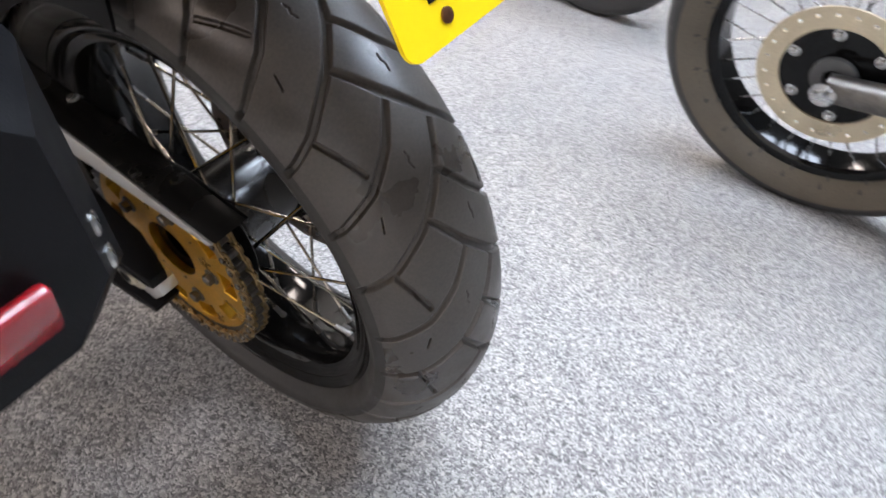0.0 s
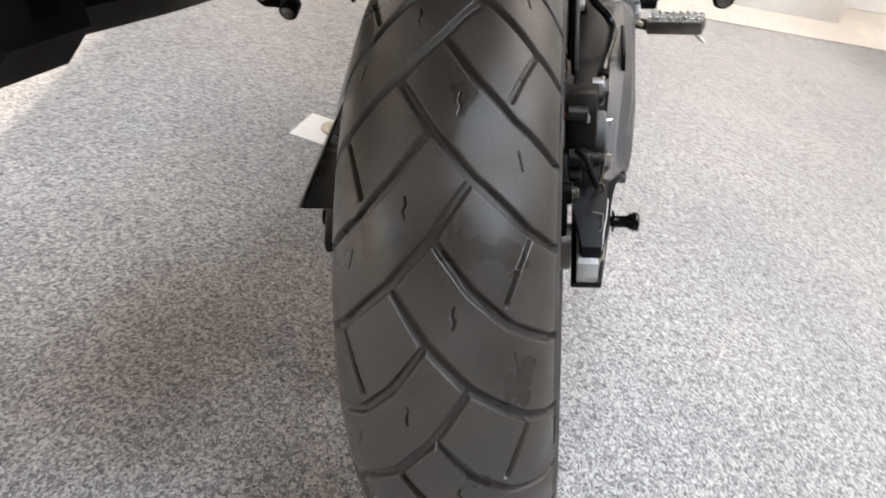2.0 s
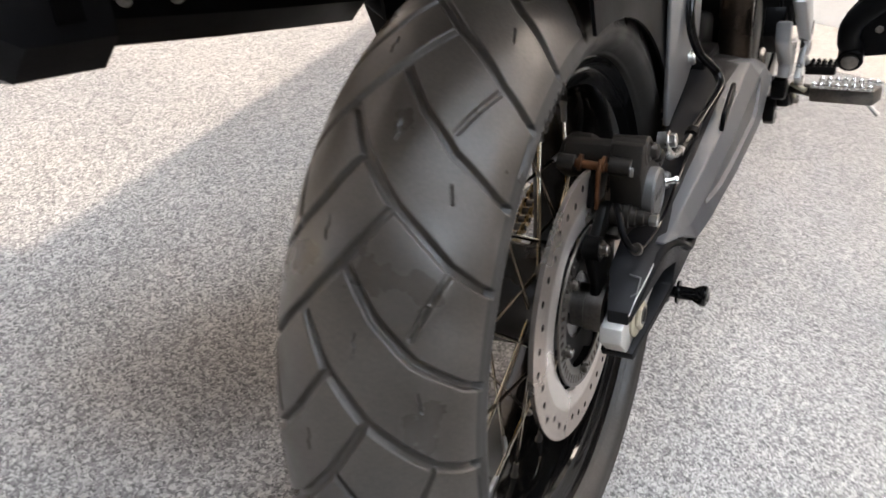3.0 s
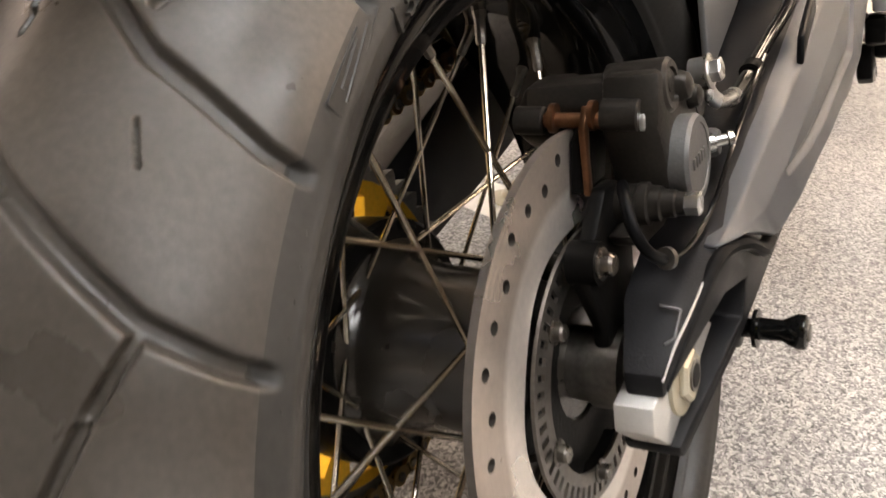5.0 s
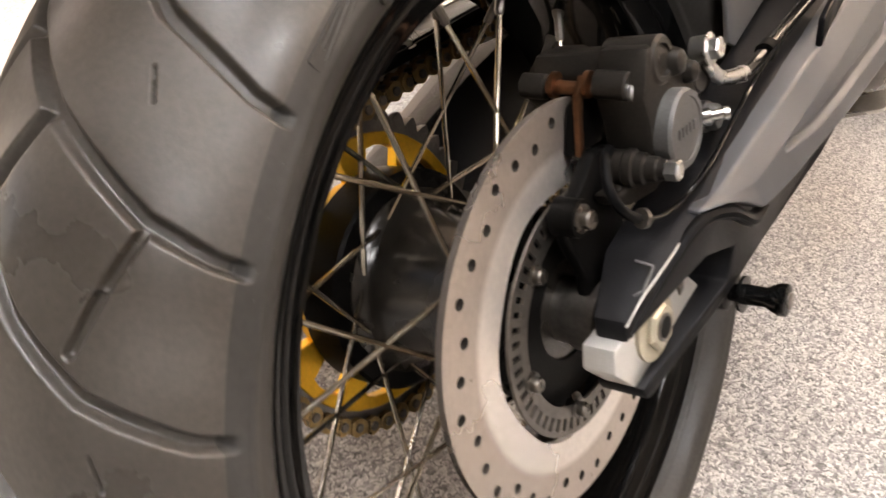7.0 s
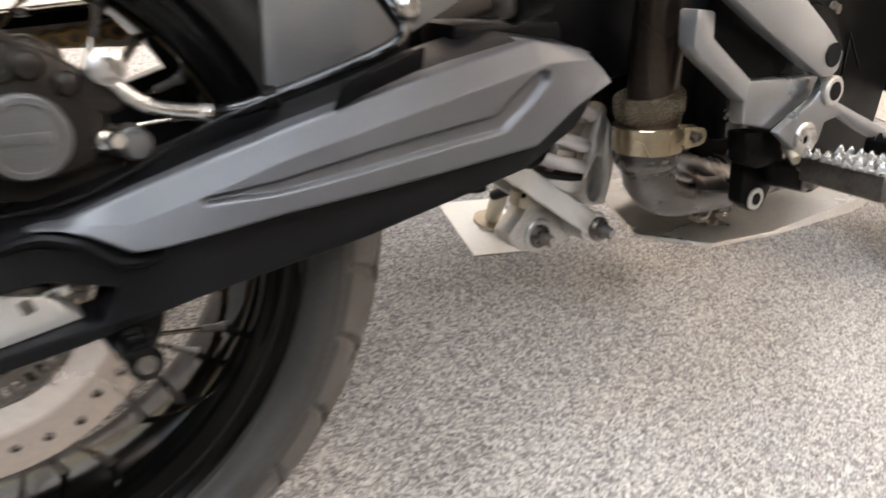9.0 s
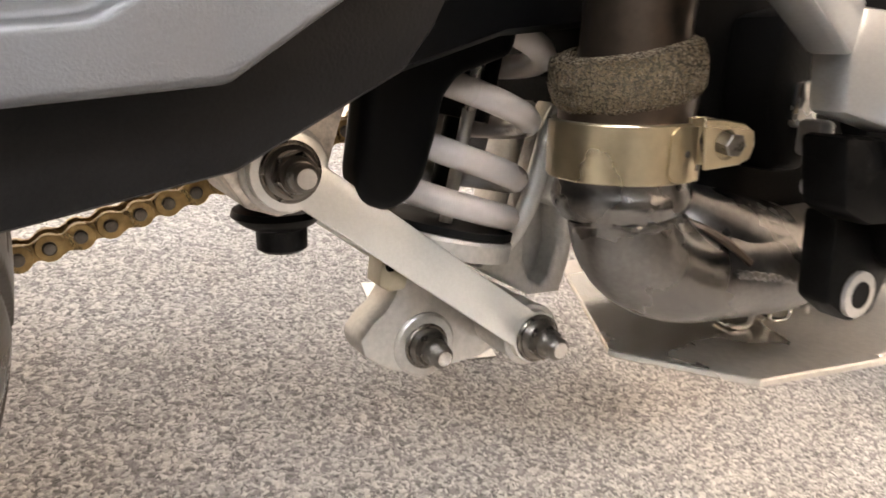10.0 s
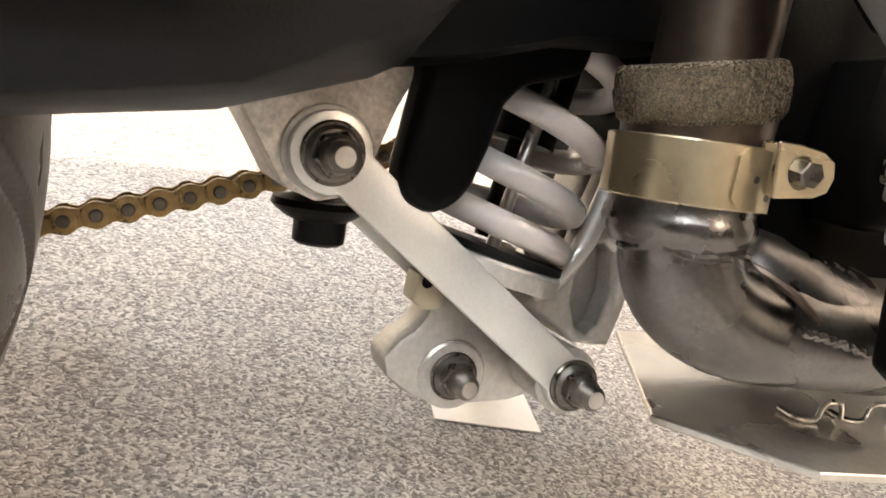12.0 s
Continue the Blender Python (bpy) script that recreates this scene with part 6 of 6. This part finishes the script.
# ---- other motorcycles in the row: the wheels that show ----
def road_tyre(radius, w):
    """A rounded road tyre with slanting grooves cut from its shoulders towards the middle."""
    theta = np.radians(np.arange(0, 360, 0.75))
    prof = [(-0.60, 0.098), (-0.85, 0.078), (-0.96, 0.055), (-0.955, 0.040)]
    prof += [(math.sin(radians(a)) * 0.95, 0.040 * (1 - math.cos(radians(a)) ** 0.9)) for a in range(-80, 81, 4)]
    prof += [(-x, d) for x, d in prof[3::-1]]
    xs, rs = np.array([x * w for x, _ in prof]), np.array([radius - d for _, d in prof])
    T, X = np.meshgrid(theta, xs, indexing="ij")
    R = np.repeat(rs[None], len(theta), 0)
    pitch = 2 * math.pi / 22
    for s, shift in ((1, 0.0), (-1, pitch / 2)):
        slant = np.mod(T - shift + s * X / w * 0.16, pitch) * radius - 0.02
        inside = (s * X > 0.22 * w) & (s * X < 0.90 * w)
        R -= np.where(inside, 0.004 * cut(np.abs(slant), 0.0012, 0.0022), 0)
    return grid_mesh(np.stack([X, -R * np.cos(T), R * np.sin(T)], -1), len(theta), len(xs), wrap=True)


def parked_wheel(place, radius, width, disc_mat, rim_mat, label, side, disc_r, legs=((0, 0.06, 0.14), (0, 0.20, 0.50)), wall_mat=None, band=0.036, deep=0.0):
    """A machine's front wheel with tyre, rim, spokes, disc and fork legs."""
    root = new("parked_motorcycle")
    root.matrix_basis = place
    tagged(root, label, "motorcycle", "parked motorcycles")
    up = Matrix.Translation((0, 0, radius))
    w = width / 2
    wall_mat = wall_mat or RUBBER_OLD
    hub = part("front_wheel", lathe([(-0.05, 0), (-0.05, 0.04), (-0.02, 0.03), (0.02, 0.03), (0.05, 0.04), (0.05, 0)], 40), CAST_BLACK, root, at=up)
    part("tyre", road_tyre(radius, w), RUBBER_OLD, hub)
    for s in (-1, 1):
        wall = [(s * 0.60 * w, radius - 0.098), (s * 0.76 * w, radius - 0.088), (s * 0.92 * w, radius - 0.070), (s * 0.985 * w, radius - 0.052), (s * 0.990 * w, radius - 0.042), (s * 0.94 * w, radius - 0.042), (s * 0.70 * w, radius - 0.080)]
        part("tyre_wall", lathe(wall, 96, ring=True), wall_mat, hub)
    ring = [(0.6 * w, radius - 0.100), (0.62 * w, radius - 0.096), (0.56 * w, radius - 0.110 - 0.4 * deep), (0.45 * w, radius - 0.118 - deep), (0, radius - 0.120 - deep)]
    ring = ring + [(-x, r) for x, r in ring[-2::-1]] + [(-0.4 * w, radius - 0.098), (0.4 * w, radius - 0.098)]
    part("rim", lathe(ring, 80, ring=True), rim_mat, hub)
    far = radius - 0.118 - deep
    bar = finish(lathe([(0, 0), (0, 0.002), (1, 0.002), (1, 0)], 8))
    for k in range(32):
        a = 2 * math.pi * k / 32
        h = a + (0.9 if (k // 2) % 2 else -0.9)
        p = Vector((0.035 if k % 2 else -0.035, 0.038 * math.cos(h), 0.038 * math.sin(h)))
        q = Vector((0, far * math.cos(a), far * math.sin(a)))
        part("spoke", bar, STEEL, hub, at=facing(p, q - p) @ Matrix.Diagonal(((q - p).length, 1, 1, 1)))
    small = [circle(0.004, 8, (disc_r - 0.016) * math.cos(2 * math.pi * k / 24), (disc_r - 0.016) * math.sin(2 * math.pi * k / 24)) for k in range(24)]
    part("brake_disc", sheet_with_holes(circle(disc_r, 72), [circle(disc_r - band, 60), *small], side * 0.060, side * 0.065), disc_mat, hub)
    part("disc_carrier", lathe([(side * 0.05, 0.03), (side * 0.05, disc_r - band - 0.004), (side * 0.060, disc_r - band + 0.006), (side * 0.0605, 0.03)], 40, ring=True), RIM_BLACK, hub)
    part("hub_ring", lathe([(side * 0.058, 0.020), (side * 0.058, 0.042), (side * 0.070, 0.042), (side * 0.073, 0.036), (side * 0.073, 0.020)], 40, ring=True), CAP_GREY, hub)
    stud_bolt = finish(bolt_shape(0.008, 0.006, True, 0))
    for k in range(6):
        a = 2 * math.pi * (k + 0.3) / 6
        part("disc_bolt", stud_bolt, STEEL, hub, at=facing((side * 0.0605, (disc_r - band - 0.014) * math.cos(a), (disc_r - band - 0.014) * math.sin(a)), (side, 0, 0)))
    for s in (-1, 1):
        leg = part("fork_leg", tube([(s * 0.095, 0.0, 0.0)] + [(s * 0.095, y, z) for _, y, z in legs], [0.026, 0.028, 0.028], 20, smooth=2), DARK_STEEL, root, at=up)
        part("axle_nut", bolt_shape(0.016, 0.012, True), STEEL, leg, at=facing((s * 0.121, 0, 0), (s, 0, 0)))
    return root


# tyre of the unseen front wheel, added with it
part("front_tyre", road_tyre(FRONT_R, 0.058), RUBBER_OLD, front)
LEANING = Matrix.Rotation(radians(-13), 4, "Y")
parked_wheel(Matrix.Translation((1.220, -0.396, 0)) @ Matrix.Rotation(radians(-19), 4, "Y"), 0.350, 0.130, CREAM_STEEL, RIM_BLACK, "parked motorcycle with a tan brake disc and dusty tyre", -1, 0.142, ((0, -0.15, 0.02), (0, -0.50, 0.08)), DUSTY_WALL, 0.042)
parked_wheel(Matrix.Translation((1.93, 0.48, 0)) @ LEANING, 0.320, 0.120, STEEL, WHITE_RIM, "parked motorcycle with a bright silver wheel", -1, 0.130, deep=0.030)
parked_wheel(Matrix.Translation((1.83, 1.33, 0)) @ Matrix.Rotation(radians(14), 4, "Z") @ LEANING, 0.320, 0.120, STEEL, WHITE_RIM, "parked motorcycle with a bright silver wheel", -1, 0.130, deep=0.030)
parked_wheel(Matrix.Translation((1.60, 2.20, 0)) @ Matrix.Rotation(radians(14), 4, "Z") @ LEANING, 0.320, 0.120, STEEL, RIM_BLACK, "parked motorcycle with a black spoked wheel", -1, 0.150)


# ---- raised marks on the rear tyre's wall ----
def glyph_mesh(char, tall, thick):
    """One character of the built-in font as a solid, its foot at the origin."""
    curve = bpy.data.curves.new("glyph", "FONT")
    curve.body, curve.size, curve.extrude, curve.align_x = char, tall * 1.38, thick / 2, "CENTER"
    holder = bpy.data.objects.new("glyph", curve)
    scene.collection.objects.link(holder)
    bpy.context.view_layer.update()
    me = bpy.data.meshes.new_from_object(holder.evaluated_get(bpy.context.evaluated_depsgraph_get()))
    bpy.data.objects.remove(holder)
    bpy.data.curves.remove(curve)
    return me


def wall_place(r, degrees, out=0.0, s=1):
    """A frame on the tyre's wall: x along the running direction, y outwards from the axle, z off the wall."""
    a = radians(degrees)
    radial = Vector((s * 0.20, 0.98 * math.cos(a), 0.98 * math.sin(a)))
    along = Vector((0, s * math.sin(a), -s * math.cos(a)))
    off = along.cross(radial)
    x = float(np.interp(r, (0.229, 0.2341, 0.2402, 0.2482, 0.2532, 0.262), (0.0600, 0.0691, 0.0767, 0.0812, 0.0818, 0.0806))) + s * OFFSET
    m = Matrix((along, radial, off)).transposed().to_4x4()
    m.translation = Vector((s * x, r * math.cos(a), r * math.sin(a))) + off * out
    return m


for k, char in enumerate("150/70"):
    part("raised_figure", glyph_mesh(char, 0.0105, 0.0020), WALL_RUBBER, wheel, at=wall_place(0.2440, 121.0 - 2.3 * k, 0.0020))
# triangular ribs and short bars that repeat round the wall
rib = lambda p, q, w=0.0007: tube([wall_place(*p).translation, wall_place(*q).translation], w, 6, smooth=1)
for turn in (-51.4, 0.0, 51.4):
    for p, q in (((0.2605, 130.6), (0.2515, 130.9)), ((0.2515, 130.9), (0.257, 121.9)), ((0.2605, 130.6), (0.2605, 124.5)), ((0.2575, 129.0), (0.2590, 125.2)), ((0.2545, 129.6), (0.2580, 123.4))):
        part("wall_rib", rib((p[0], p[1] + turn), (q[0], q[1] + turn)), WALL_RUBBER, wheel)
    for k in range(6):
        a = 138 + 2.2 * k + turn
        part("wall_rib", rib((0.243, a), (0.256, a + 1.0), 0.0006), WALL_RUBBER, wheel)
